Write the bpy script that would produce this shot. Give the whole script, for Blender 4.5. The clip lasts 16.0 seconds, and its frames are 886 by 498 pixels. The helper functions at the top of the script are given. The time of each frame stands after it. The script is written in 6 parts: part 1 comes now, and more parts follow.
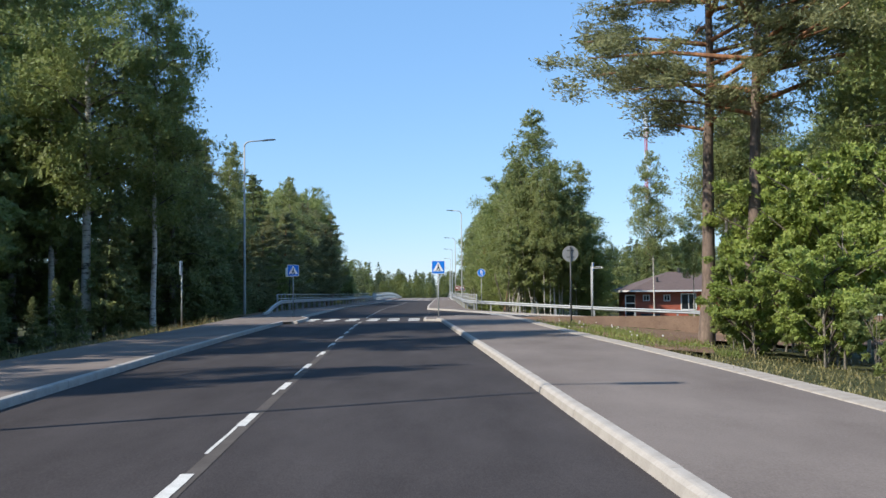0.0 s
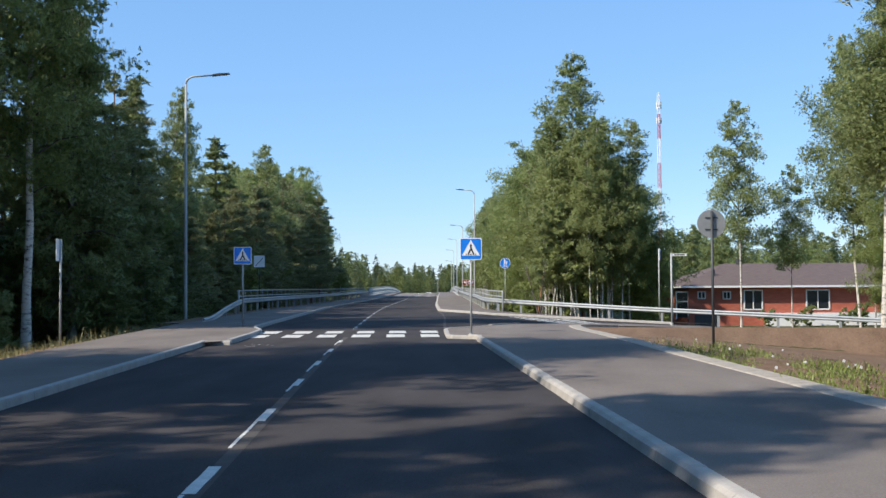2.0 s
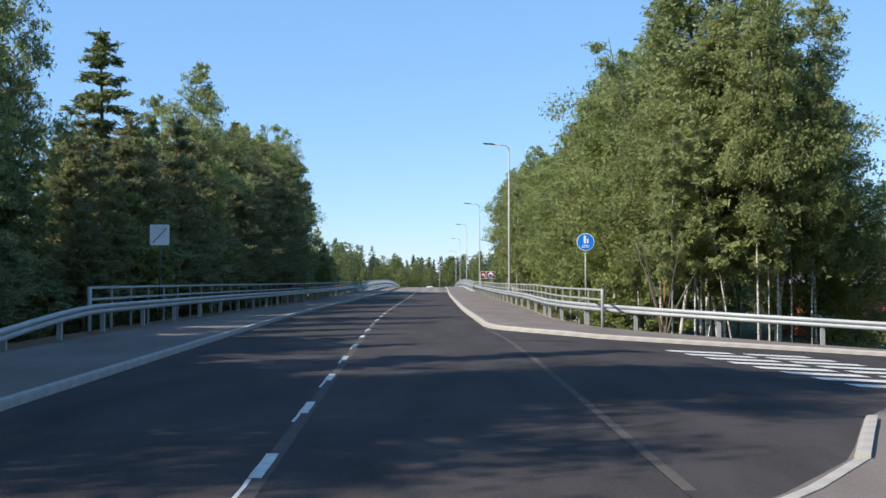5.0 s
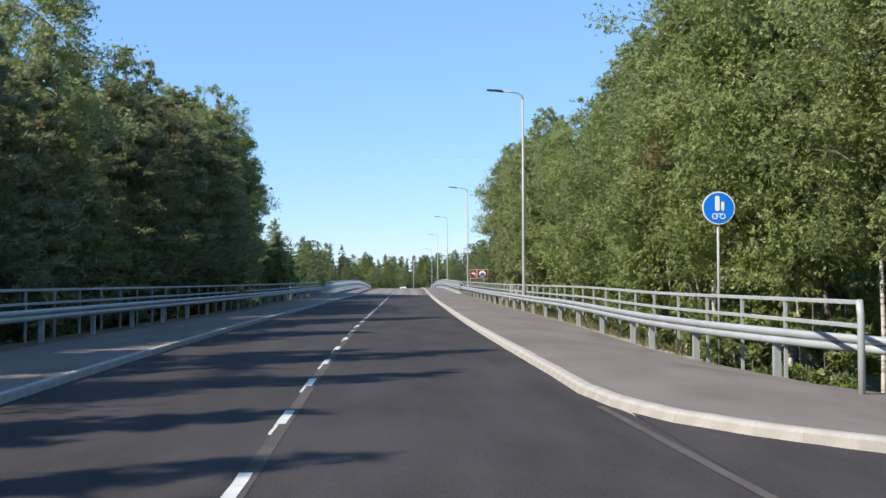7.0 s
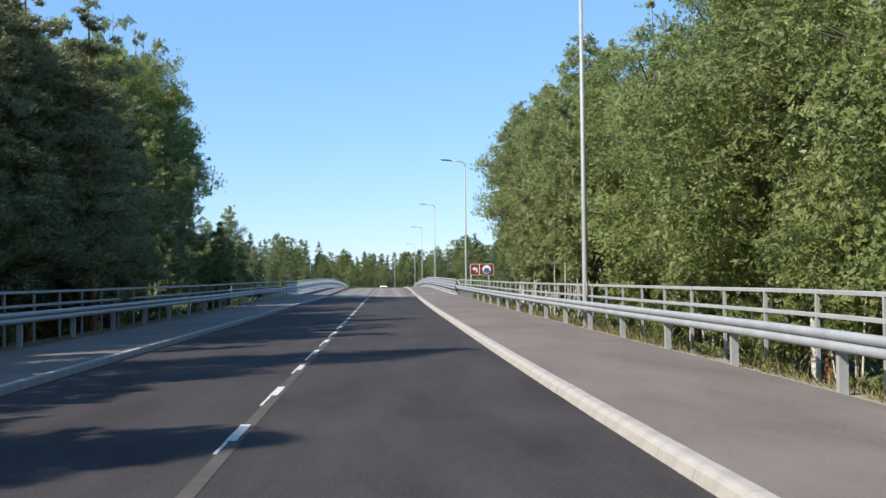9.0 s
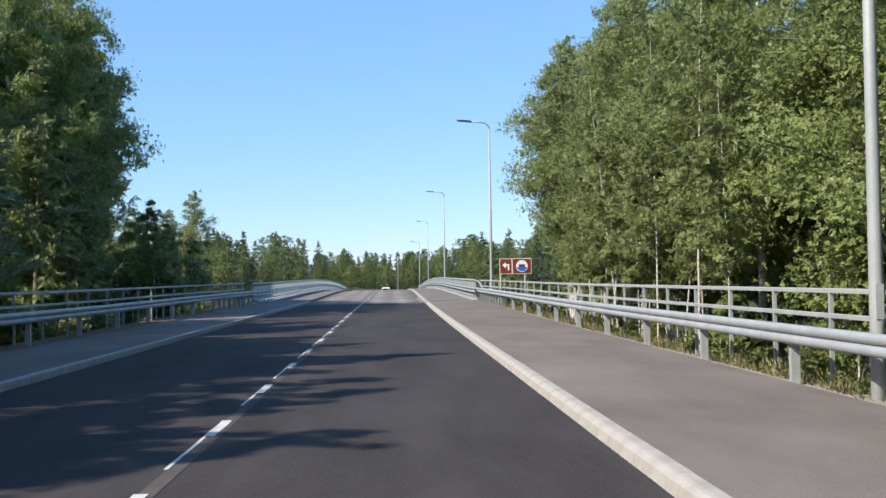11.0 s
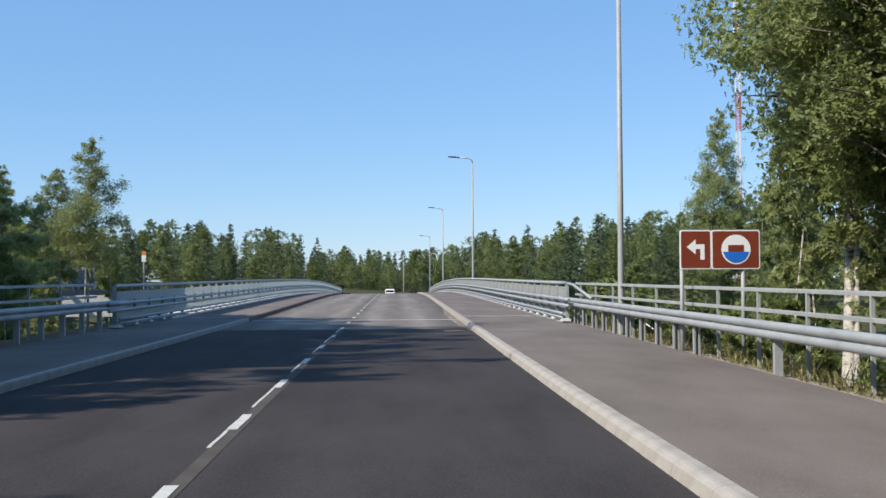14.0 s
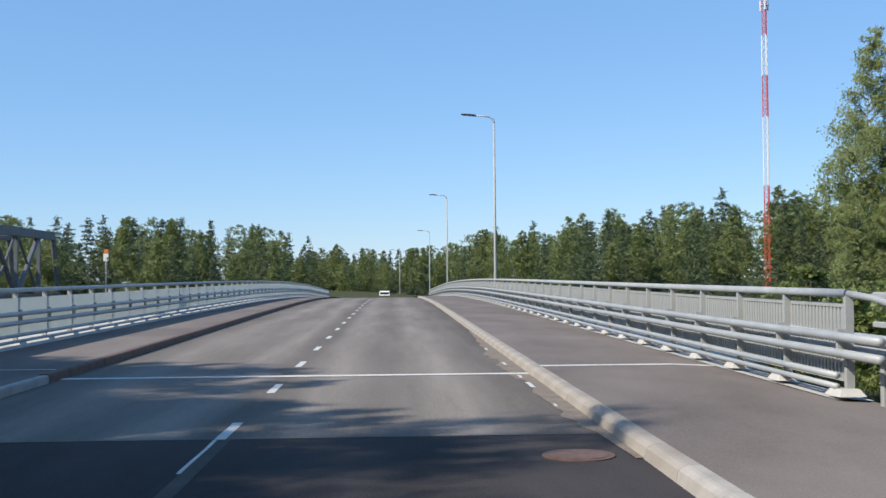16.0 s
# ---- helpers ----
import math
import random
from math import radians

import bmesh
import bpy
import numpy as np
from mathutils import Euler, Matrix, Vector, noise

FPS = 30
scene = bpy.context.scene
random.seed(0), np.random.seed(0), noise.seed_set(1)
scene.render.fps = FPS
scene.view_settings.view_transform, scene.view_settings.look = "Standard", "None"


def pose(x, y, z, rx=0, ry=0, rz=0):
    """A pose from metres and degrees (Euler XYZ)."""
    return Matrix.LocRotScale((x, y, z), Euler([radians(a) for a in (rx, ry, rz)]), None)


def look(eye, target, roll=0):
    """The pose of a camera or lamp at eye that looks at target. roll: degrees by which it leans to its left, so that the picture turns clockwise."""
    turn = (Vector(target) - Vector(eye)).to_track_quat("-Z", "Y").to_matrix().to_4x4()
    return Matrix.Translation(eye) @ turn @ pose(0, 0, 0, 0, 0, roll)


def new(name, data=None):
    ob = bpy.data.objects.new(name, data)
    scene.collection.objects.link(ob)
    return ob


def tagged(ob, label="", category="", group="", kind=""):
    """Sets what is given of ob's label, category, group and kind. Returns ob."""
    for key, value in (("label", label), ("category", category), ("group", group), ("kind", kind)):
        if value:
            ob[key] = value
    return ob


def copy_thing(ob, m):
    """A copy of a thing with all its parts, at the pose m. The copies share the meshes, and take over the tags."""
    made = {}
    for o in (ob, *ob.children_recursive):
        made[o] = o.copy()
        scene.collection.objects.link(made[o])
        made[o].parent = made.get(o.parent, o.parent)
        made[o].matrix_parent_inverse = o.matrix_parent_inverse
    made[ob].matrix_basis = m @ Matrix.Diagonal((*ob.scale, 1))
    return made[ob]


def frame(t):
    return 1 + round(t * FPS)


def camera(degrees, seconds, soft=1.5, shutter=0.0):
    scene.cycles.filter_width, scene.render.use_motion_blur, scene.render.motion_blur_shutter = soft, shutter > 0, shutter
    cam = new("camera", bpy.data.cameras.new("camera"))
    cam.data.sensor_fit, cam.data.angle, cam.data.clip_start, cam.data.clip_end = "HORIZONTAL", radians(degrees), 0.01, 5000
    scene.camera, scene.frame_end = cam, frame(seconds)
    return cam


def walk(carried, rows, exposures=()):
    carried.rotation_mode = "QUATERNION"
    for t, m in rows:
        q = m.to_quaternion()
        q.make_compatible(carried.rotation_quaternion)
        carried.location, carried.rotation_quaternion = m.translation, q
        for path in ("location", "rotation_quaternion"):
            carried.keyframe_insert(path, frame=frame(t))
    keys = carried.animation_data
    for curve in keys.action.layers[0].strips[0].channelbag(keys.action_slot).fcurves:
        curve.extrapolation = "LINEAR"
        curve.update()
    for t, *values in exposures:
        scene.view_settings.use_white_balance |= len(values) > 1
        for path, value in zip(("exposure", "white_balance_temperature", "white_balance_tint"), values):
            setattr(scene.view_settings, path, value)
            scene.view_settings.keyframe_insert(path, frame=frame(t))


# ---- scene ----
cam = camera(44.5, 16.0, soft=1.5)
# metres of the drive across and along, the eye's height, the road's fall against the rows
METRES, STRETCH, EYE, TILT = 118.0, 1.378, 1.45, 1.75
ROWS = [
    (0.0, 0.0, 0.0, 0.0, 0.01, 1.35, 0.5),
    (0.5, -0.0025, 0.0319, -0.0006, -0.08, 1.2, 0.48),
    (1.0, -0.0048, 0.0614, -0.0013, -0.16, 1.06, 0.41),
    (1.5, -0.007, 0.0934, -0.002, -0.2, 0.91, 0.41),
    (2.0, -0.0091, 0.1231, -0.0028, -0.16, 0.9, 0.33),
    (2.5, -0.0115, 0.1554, -0.0037, -0.03, 0.68, 0.16),
    (3.0, -0.0137, 0.1854, -0.0046, 0.03, 0.43, 0.13),
    (3.5, -0.016, 0.2173, -0.0055, 0.09, 0.26, 0.06),
    (4.0, -0.0184, 0.2475, -0.0064, 0.19, 0.41, 0.14),
    (6.5, -0.0282, 0.4012, -0.0115, -2.13, 0.4, 0.23),
    (7.0, -0.0292, 0.4338, -0.0125, -2.52, 0.41, 0.29),
    (7.5, -0.0297, 0.4642, -0.0134, -2.88, 0.46, 0.24),
    (8.0, -0.0302, 0.4972, -0.0143, -3.32, 0.39, 0.39),
    (8.5, -0.0304, 0.5281, -0.0155, -3.67, 0.35, 0.42),
    (9.0, -0.0306, 0.5616, -0.0166, -3.97, 0.24, 0.74),
    (11.5, -0.0284, 0.7123, -0.0218, -3.65, 0.35, 0.93),
    (12.0, -0.0289, 0.7457, -0.0228, -3.48, 0.38, 0.92),
    (12.5, -0.0294, 0.7765, -0.0238, -3.36, 0.28, 1.0),
    (13.0, -0.0298, 0.8099, -0.0248, -3.4, 0.28, 0.81),
    (13.5, -0.0299, 0.8407, -0.0258, -3.41, 0.33, 0.66),
    (14.0, -0.0303, 0.8738, -0.027, -3.42, 0.39, 0.3),
    (14.5, -0.0304, 0.9047, -0.0279, -3.42, 0.39, 0.14),
    (15.0, -0.0305, 0.9376, -0.0287, -3.51, 0.45, 0.17),
    (15.5, -0.0304, 0.9676, -0.0297, -3.61, 0.41, 0.3),
    (16.0, -0.03, 0.9984, -0.0304, -3.74, 0.4, 0.48),
]


def car_pose(x, y, z, yaw, pitch, roll):
    up = EYE + METRES * (z + math.tan(radians(TILT)) * y)
    return pose(METRES * x, METRES * STRETCH * y, up, 90 + (pitch + TILT) / STRETCH, roll, yaw / STRETCH)


walk(cam, [(t, car_pose(*r)) for t, *r in ROWS], ((0, 0.42), (4, 0.42), (6.5, 0.5), (9, 0.52), (11.5, 0.52), (12.0, 0.36), (13, 0.28), (14, 0.22), (16, 0.23)))

# ---- light ----
SUN_EL, SUN_AZ = 40.5, 239.5          # elevation, and compass angle of the sun from +y towards +x
world = bpy.data.worlds.new("sky")
scene.world = world
world.use_nodes = True
wn = world.node_tree
sky = wn.nodes.new("ShaderNodeTexSky")
sky.sky_type, sky.sun_disc = "NISHITA", False
sky.sun_elevation, sky.sun_rotation = radians(SUN_EL), radians(SUN_AZ)
sky.air_density, sky.dust_density, sky.ozone_density = 1.0, 0.0, 3.0
wn.nodes["Background"].inputs["Strength"].default_value = 0.122
tint = wn.nodes.new("ShaderNodeMix")
tint.data_type, tint.blend_type = "RGBA", "MULTIPLY"
tint.inputs["Factor"].default_value = 1.0
tint.inputs[7].default_value = (0.95, 1.0, 1.06, 1)
wn.links.new(sky.outputs[0], tint.inputs[6])
haze = wn.nodes.new("ShaderNodeMix")
haze.data_type = "RGBA"
haze.inputs["Factor"].default_value = 0.5
haze.inputs[7].default_value = (1.45, 3.35, 6.5, 1)
wn.links.new(tint.outputs[2], haze.inputs[6])
wn.links.new(haze.outputs[2], wn.nodes["Background"].inputs["Color"])
sun_data = bpy.data.lights.new("sun", "SUN")
sun_data.energy, sun_data.angle, sun_data.color = 5.0, radians(0.55), (1.0, 0.92, 0.8)
sun = new("sun", sun_data)
a, e = radians(SUN_AZ), radians(SUN_EL)
sun_dir = Vector((math.sin(a) * math.cos(e), math.cos(a) * math.cos(e), math.sin(e)))
sun.matrix_world = look(sun_dir * 200, (0, 0, 0))


# ---- materials ----
def material(name, rough=0.8, metal=0.0):
    m = bpy.data.materials.new(name)
    m.use_nodes = True
    b = m.node_tree.nodes["Principled BSDF"]
    b.inputs["Roughness"].default_value, b.inputs["Metallic"].default_value = rough, metal
    return m, m.node_tree, b


def add(nt, kind, **values):
    n = nt.nodes.new(kind)
    for k, v in values.items():
        n.inputs[k].default_value = v
    return n


def surface(name, dark, light, scale=3.0, fine=60.0, rough=0.85, metal=0.0, bump=0.3, speck=0.35, stretch=(1, 1, 1), depth=0.004):
    """A mottled surface: two colours mixed by broad stains and by fine grain, with a fine relief."""
    m, nt, b = material(name, rough, metal)
    tc = nt.nodes.new("ShaderNodeTexCoord")
    mp = add(nt, "ShaderNodeMapping", Scale=stretch)
    nt.links.new(tc.outputs["Object"], mp.inputs["Vector"])
    broad = add(nt, "ShaderNodeTexNoise", Scale=scale, Detail=5.0, Roughness=0.6)
    grain = add(nt, "ShaderNodeTexNoise", Scale=fine, Detail=3.0, Roughness=0.7)
    for n in (broad, grain):
        nt.links.new(mp.outputs[0], n.inputs["Vector"])
    mix = nt.nodes.new("ShaderNodeMix")
    mix.inputs["Factor"].default_value = speck
    nt.links.new(broad.outputs["Fac"], mix.inputs["A"])
    nt.links.new(grain.outputs["Fac"], mix.inputs["B"])
    ramp = nt.nodes.new("ShaderNodeValToRGB")
    ramp.color_ramp.elements[0].position, ramp.color_ramp.elements[1].position = 0.32, 0.68
    ramp.color_ramp.elements[0].color, ramp.color_ramp.elements[1].color = (*dark, 1), (*light, 1)
    nt.links.new(mix.outputs["Result"], ramp.inputs["Fac"])
    nt.links.new(ramp.outputs["Color"], b.inputs["Base Color"])
    if bump:
        bp = add(nt, "ShaderNodeBump", Strength=bump, Distance=depth)
        nt.links.new(grain.outputs["Fac"], bp.inputs["Height"])
        nt.links.new(bp.outputs["Normal"], b.inputs["Normal"])
    return m


def foliage(name, dark, light, thin=0.35, rough=0.45, fine=22.0, fill=0.6, tilt=1.3):
    """Sprays of leaves: single leaves with gaps between them, each with its own tone and tilt; colour varied from spray to spray and from plant to plant, some light let through."""
    m, nt, b = material(name, rough)
    geo = nt.nodes.new("ShaderNodeNewGeometry")
    info = nt.nodes.new("ShaderNodeObjectInfo")
    tc = nt.nodes.new("ShaderNodeTexCoord")
    broad = add(nt, "ShaderNodeTexNoise", Scale=0.9, Detail=2.0)
    cell = add(nt, "ShaderNodeTexVoronoi", Scale=fine)
    for n in (broad, cell):
        nt.links.new(tc.outputs["Object"], n.inputs["Vector"])
    tone = nt.nodes.new("ShaderNodeSeparateColor")
    nt.links.new(cell.outputs["Color"], tone.inputs[0])

    def madd(a, k, c):
        n = nt.nodes.new("ShaderNodeMath")
        n.operation = "MULTIPLY_ADD"
        nt.links.new(a, n.inputs[0])
        n.inputs[1].default_value = k
        if isinstance(c, float):
            n.inputs[2].default_value = c
        else:
            nt.links.new(c, n.inputs[2])
        return n.outputs[0]

    mixed = madd(tone.outputs[0], 0.4, madd(geo.outputs["Random Per Island"], 0.35, madd(info.outputs["Random"], 0.3, madd(broad.outputs["Fac"], 1.0, -0.52))))
    ramp = nt.nodes.new("ShaderNodeValToRGB")
    ramp.color_ramp.elements[0].color, ramp.color_ramp.elements[1].color = (*dark, 1), (*light, 1)
    ramp.color_ramp.elements[0].position, ramp.color_ramp.elements[1].position = 0.05, 0.95
    nt.links.new(mixed, ramp.inputs["Fac"])
    nt.links.new(ramp.outputs["Color"], b.inputs["Base Color"])
    b.inputs["Specular IOR Level"].default_value = 0.45
    lean = nt.nodes.new("ShaderNodeVectorMath")
    lean.operation = "MULTIPLY_ADD"
    nt.links.new(cell.outputs["Color"], lean.inputs[0])
    lean.inputs[1].default_value = (tilt, tilt, tilt)
    shift = nt.nodes.new("ShaderNodeVectorMath")
    shift.operation = "SUBTRACT"
    nt.links.new(geo.outputs["Normal"], shift.inputs[0])
    shift.inputs[1].default_value = (tilt / 2, tilt / 2, tilt / 2)
    nt.links.new(shift.outputs[0], lean.inputs[2])
    unit = nt.nodes.new("ShaderNodeVectorMath")
    unit.operation = "NORMALIZE"
    nt.links.new(lean.outputs[0], unit.inputs[0])
    tr = nt.nodes.new("ShaderNodeBsdfTranslucent")
    nt.links.new(ramp.outputs["Color"], tr.inputs["Color"])
    for n in (b, tr):
        nt.links.new(unit.outputs[0], n.inputs["Normal"])
    mx = nt.nodes.new("ShaderNodeMixShader")
    mx.inputs["Fac"].default_value = thin
    nt.links.new(b.outputs[0], mx.inputs[1])
    nt.links.new(tr.outputs[0], mx.inputs[2])
    gap = nt.nodes.new("ShaderNodeMath")
    gap.operation = "GREATER_THAN"
    nt.links.new(cell.outputs["Distance"], gap.inputs[0])
    gap.inputs[1].default_value = fill
    clear = nt.nodes.new("ShaderNodeBsdfTransparent")
    cut = nt.nodes.new("ShaderNodeMixShader")
    nt.links.new(gap.outputs[0], cut.inputs["Fac"])
    nt.links.new(mx.outputs[0], cut.inputs[1])
    nt.links.new(clear.outputs[0], cut.inputs[2])
    nt.links.new(cut.outputs[0], nt.nodes["Material Output"].inputs["Surface"])
    return m


def frosted_sheet(name, dark, light):
    """A pale frosted sheet that lets part of the light through."""
    m = surface(name, dark, light, scale=1.2, fine=20, rough=0.5, bump=0.03)
    nt = m.node_tree
    tr = nt.nodes.new("ShaderNodeBsdfTranslucent")
    tr.inputs["Color"].default_value = (*light, 1)
    mx = nt.nodes.new("ShaderNodeMixShader")
    mx.inputs["Fac"].default_value = 0.5
    nt.links.new(nt.nodes["Principled BSDF"].outputs[0], mx.inputs[1])
    nt.links.new(tr.outputs[0], mx.inputs[2])
    nt.links.new(mx.outputs[0], nt.nodes["Material Output"].inputs["Surface"])
    return m


def bark(name, dark, light, scale, stretch, lo=0.4, hi=0.6):
    m = surface(name, dark, light, scale=scale, fine=scale * 6, stretch=stretch, bump=0.6, speck=0.3, rough=0.9, depth=0.02)
    for n in m.node_tree.nodes:
        if n.bl_idname == "ShaderNodeValToRGB":
            n.color_ramp.elements[0].position, n.color_ramp.elements[1].position = lo, hi
    return m


def plain(name, colour, rough=0.5, metal=0.0, vary=0.12):
    d = tuple(c * (1 - vary) for c in colour)
    l = tuple(min(1, c * (1 + vary)) for c in colour)
    return surface(name, d, l, scale=4, fine=40, rough=rough, metal=metal, bump=0.05, speck=0.3)


ASPHALT = surface("new_asphalt", (0.038, 0.034, 0.034), (0.072, 0.065, 0.0655), scale=0.7, fine=55, rough=0.8, speck=0.5, stretch=(1.6, 0.4, 1))
DECK = surface("worn_asphalt", (0.17, 0.148, 0.13), (0.31, 0.273, 0.24), scale=0.9, fine=50, rough=0.85, speck=0.35, stretch=(1.5, 0.12, 1))
nt = DECK.node_tree
pos = nt.nodes.new("ShaderNodeTexCoord")
axis = nt.nodes.new("ShaderNodeSeparateXYZ")
nt.links.new(pos.outputs["Object"], axis.inputs[0])
drift = add(nt, "ShaderNodeTexNoise", Scale=0.25, Detail=2.0)
nt.links.new(pos.outputs["Object"], drift.inputs["Vector"])
wob = nt.nodes.new("ShaderNodeMath")
wob.operation = "MULTIPLY_ADD"
nt.links.new(drift.outputs["Fac"], wob.inputs[0])
wob.inputs[1].default_value = 0.5
nt.links.new(axis.outputs["X"], wob.inputs[2])
span = nt.nodes.new("ShaderNodeMapRange")
span.inputs["From Min"].default_value, span.inputs["From Max"].default_value = -8.4, -1.2
nt.links.new(wob.outputs[0], span.inputs["Value"])
worn = nt.nodes.new("ShaderNodeValToRGB")
worn.color_ramp.interpolation = "EASE"
tracks = ((0.0, 0.62), (0.1, 0.8), (0.2, 1.12), (0.3, 0.85), (0.4, 1.1), (0.49, 0.7), (0.58, 1.1), (0.7, 0.82), (0.8, 1.12), (0.9, 0.8), (1.0, 0.58))
while len(worn.color_ramp.elements) < len(tracks):
    worn.color_ramp.elements.new(0.5)
for el, (at, v) in zip(worn.color_ramp.elements, tracks):
    el.position, el.color = at, (v / 1.2, v / 1.2, v / 1.2, 1)
nt.links.new(span.outputs[0], worn.inputs["Fac"])
stain = nt.nodes.new("ShaderNodeMix")
stain.data_type, stain.blend_type = "RGBA", "MULTIPLY"
stain.inputs["Factor"].default_value = 1.0
shader = nt.nodes["Principled BSDF"]
nt.links.new(shader.inputs["Base Color"].links[0].from_socket, stain.inputs[6])
nt.links.new(worn.outputs["Color"], stain.inputs[7])
nt.links.new(stain.outputs[2], shader.inputs["Base Color"])
PATH = surface("path_asphalt", (0.13, 0.11, 0.099), (0.218, 0.188, 0.17), scale=0.5, fine=55, rough=0.88, speck=0.45, stretch=(1.2, 0.5, 1))
for m in (ASPHALT, PATH):
    for n in m.node_tree.nodes:
        if n.bl_idname == "ShaderNodeValToRGB":
            n.color_ramp.elements[0].position, n.color_ramp.elements[1].position = 0.36, 0.64
KERB = surface("kerb_stone", (0.29, 0.268, 0.24), (0.43, 0.4, 0.365), scale=2.5, fine=45, rough=0.85)
OLD_KERB = surface("weathered_kerb_stone", (0.26, 0.23, 0.195), (0.37, 0.335, 0.295), scale=0.9, fine=40, rough=0.9)
EDGING = surface("edging_stone", (0.24, 0.21, 0.18), (0.42, 0.38, 0.33), scale=3, fine=30, rough=0.9, bump=0.6, depth=0.01)
GREY_KERB = surface("grey_kerb_stone", (0.26, 0.25, 0.24), (0.42, 0.41, 0.39), scale=2.5, fine=45, rough=0.85)
CONCRETE = surface("concrete", (0.38, 0.37, 0.35), (0.55, 0.53, 0.5), scale=1.5, fine=40)
JOINT_PALE = surface("pale_joint_concrete", (0.5, 0.48, 0.45), (0.7, 0.68, 0.64), scale=2, fine=40)
PAINT = surface("road_paint", (0.4, 0.39, 0.365), (0.7, 0.69, 0.65), scale=5, fine=60, rough=0.75, speck=0.5)
WORN = surface("worn_strip", (0.068, 0.06, 0.055), (0.115, 0.102, 0.093), scale=2, fine=60)
FROSTED = frosted_sheet("frosted_panel", (0.5, 0.54, 0.54), (0.66, 0.7, 0.69))
TWIG = surface("twig_bark", (0.07, 0.055, 0.045), (0.17, 0.14, 0.12), scale=3, fine=20, rough=0.9)
SOIL = surface("soil", (0.115, 0.072, 0.048), (0.25, 0.165, 0.11), scale=1.3, fine=18, bump=0.9, depth=0.03, speck=0.5)
GRAVEL = surface("gravel", (0.22, 0.19, 0.16), (0.42, 0.38, 0.32), scale=2, fine=30, bump=0.9, depth=0.02, speck=0.6)
DIRT = surface("sandy_dirt", (0.13, 0.1, 0.075), (0.27, 0.22, 0.17), scale=4, fine=35, bump=0.7, depth=0.01, speck=0.6)
FOREST = surface("forest_floor", (0.03, 0.035, 0.015), (0.1, 0.1, 0.045), scale=0.6, fine=9, bump=0.8, depth=0.05, speck=0.5)
STEEL = surface("galvanised_steel", (0.28, 0.298, 0.312), (0.41, 0.432, 0.442), scale=2, fine=25, rough=0.55, metal=0.15, bump=0.05)
STEEL_OLD = surface("dull_galvanised_steel", (0.29, 0.303, 0.303), (0.42, 0.437, 0.43), scale=2, fine=25, rough=0.6, metal=0.12, bump=0.08)
DARK_METAL = plain("dark_metal", (0.06, 0.065, 0.07), 0.5, 0.4)
BROWN_EDGE = surface("rusty_edge_steel", (0.07, 0.04, 0.03), (0.17, 0.105, 0.075), scale=5, fine=50, rough=0.8)
RUST = surface("rusty_iron", (0.12, 0.07, 0.05), (0.25, 0.15, 0.11), scale=8, fine=60, rough=0.7, metal=0.5)
BLUE = plain("sign_blue", (0.005, 0.2, 0.78), 0.35)
WHITE = plain("sign_white", (0.85, 0.86, 0.86), 0.4, vary=0.04)
BLACK = plain("sign_black", (0.015, 0.015, 0.018), 0.5)
SIGN_GREY = plain("sign_back_grey", (0.3, 0.31, 0.32), 0.5, 0.3)
BROWN = plain("sign_brown", (0.2, 0.04, 0.018), 0.4)
PIPE_BLUE = plain("emblem_blue", (0.02, 0.16, 0.62), 0.4)
BIRCH = bark("birch_bark", (0.05, 0.045, 0.04), (0.58, 0.54, 0.48), 3.0, (1.2, 1.2, 3.5), 0.38, 0.5)
PINE_BARK = bark("pine_bark", (0.075, 0.056, 0.046), (0.24, 0.18, 0.14), 3.0, (3, 3, 0.7), 0.35, 0.65)
PINE_RED = bark("pine_upper_bark", (0.16, 0.07, 0.035), (0.36, 0.18, 0.09), 3.0, (3, 3, 0.9))
GREY_BARK = bark("grey_bark", (0.08, 0.07, 0.055), (0.27, 0.245, 0.2), 3.0, (3, 3, 0.8))
LEAF_BIRCH = foliage("birch_leaves", (0.19, 0.23, 0.082), (0.4, 0.44, 0.175), 0.52)
LEAF_BROAD = foliage("broad_leaves", (0.165, 0.215, 0.066), (0.35, 0.4, 0.135), 0.48)
LEAF_BUSH = foliage("bright_bush_leaves", (0.17, 0.235, 0.045), (0.42, 0.5, 0.13), 0.45, fill=0.62)
NEEDLES = foliage("pine_needles", (0.14, 0.158, 0.075), (0.36, 0.37, 0.17), 0.42, fine=26.0, fill=0.64)
SPRUCE = foliage("spruce_needles", (0.11, 0.145, 0.055), (0.27, 0.31, 0.11), 0.3, fine=26.0, fill=0.64)
FAR_LEAF = foliage("far_tree_leaves", (0.125, 0.16, 0.052), (0.275, 0.31, 0.105), 0.4, fine=8.0)
FAR_NEEDLES = foliage("far_conifer_needles", (0.06, 0.085, 0.04), (0.14, 0.175, 0.075), 0.25, fine=9.0)
GRASS = foliage("grass_blades", (0.14, 0.14, 0.05), (0.36, 0.31, 0.14), 0.35)
for m in (ASPHALT, DECK, PATH, KERB, OLD_KERB, EDGING, GREY_KERB, CONCRETE, JOINT_PALE, WORN, SOIL, GRAVEL, FOREST):
    m.node_tree.nodes["Principled BSDF"].inputs["Specular IOR Level"].default_value = 0.09
ASPHALT.node_tree.nodes["Principled BSDF"].inputs["Specular IOR Level"].default_value = 0.04
GREEN_GRASS = foliage("green_grass_blades", (0.13, 0.19, 0.04), (0.36, 0.4, 0.11), 0.4)
WITHERED = foliage("withered_leaf", (0.3, 0.13, 0.05), (0.5, 0.27, 0.12), 0.4)
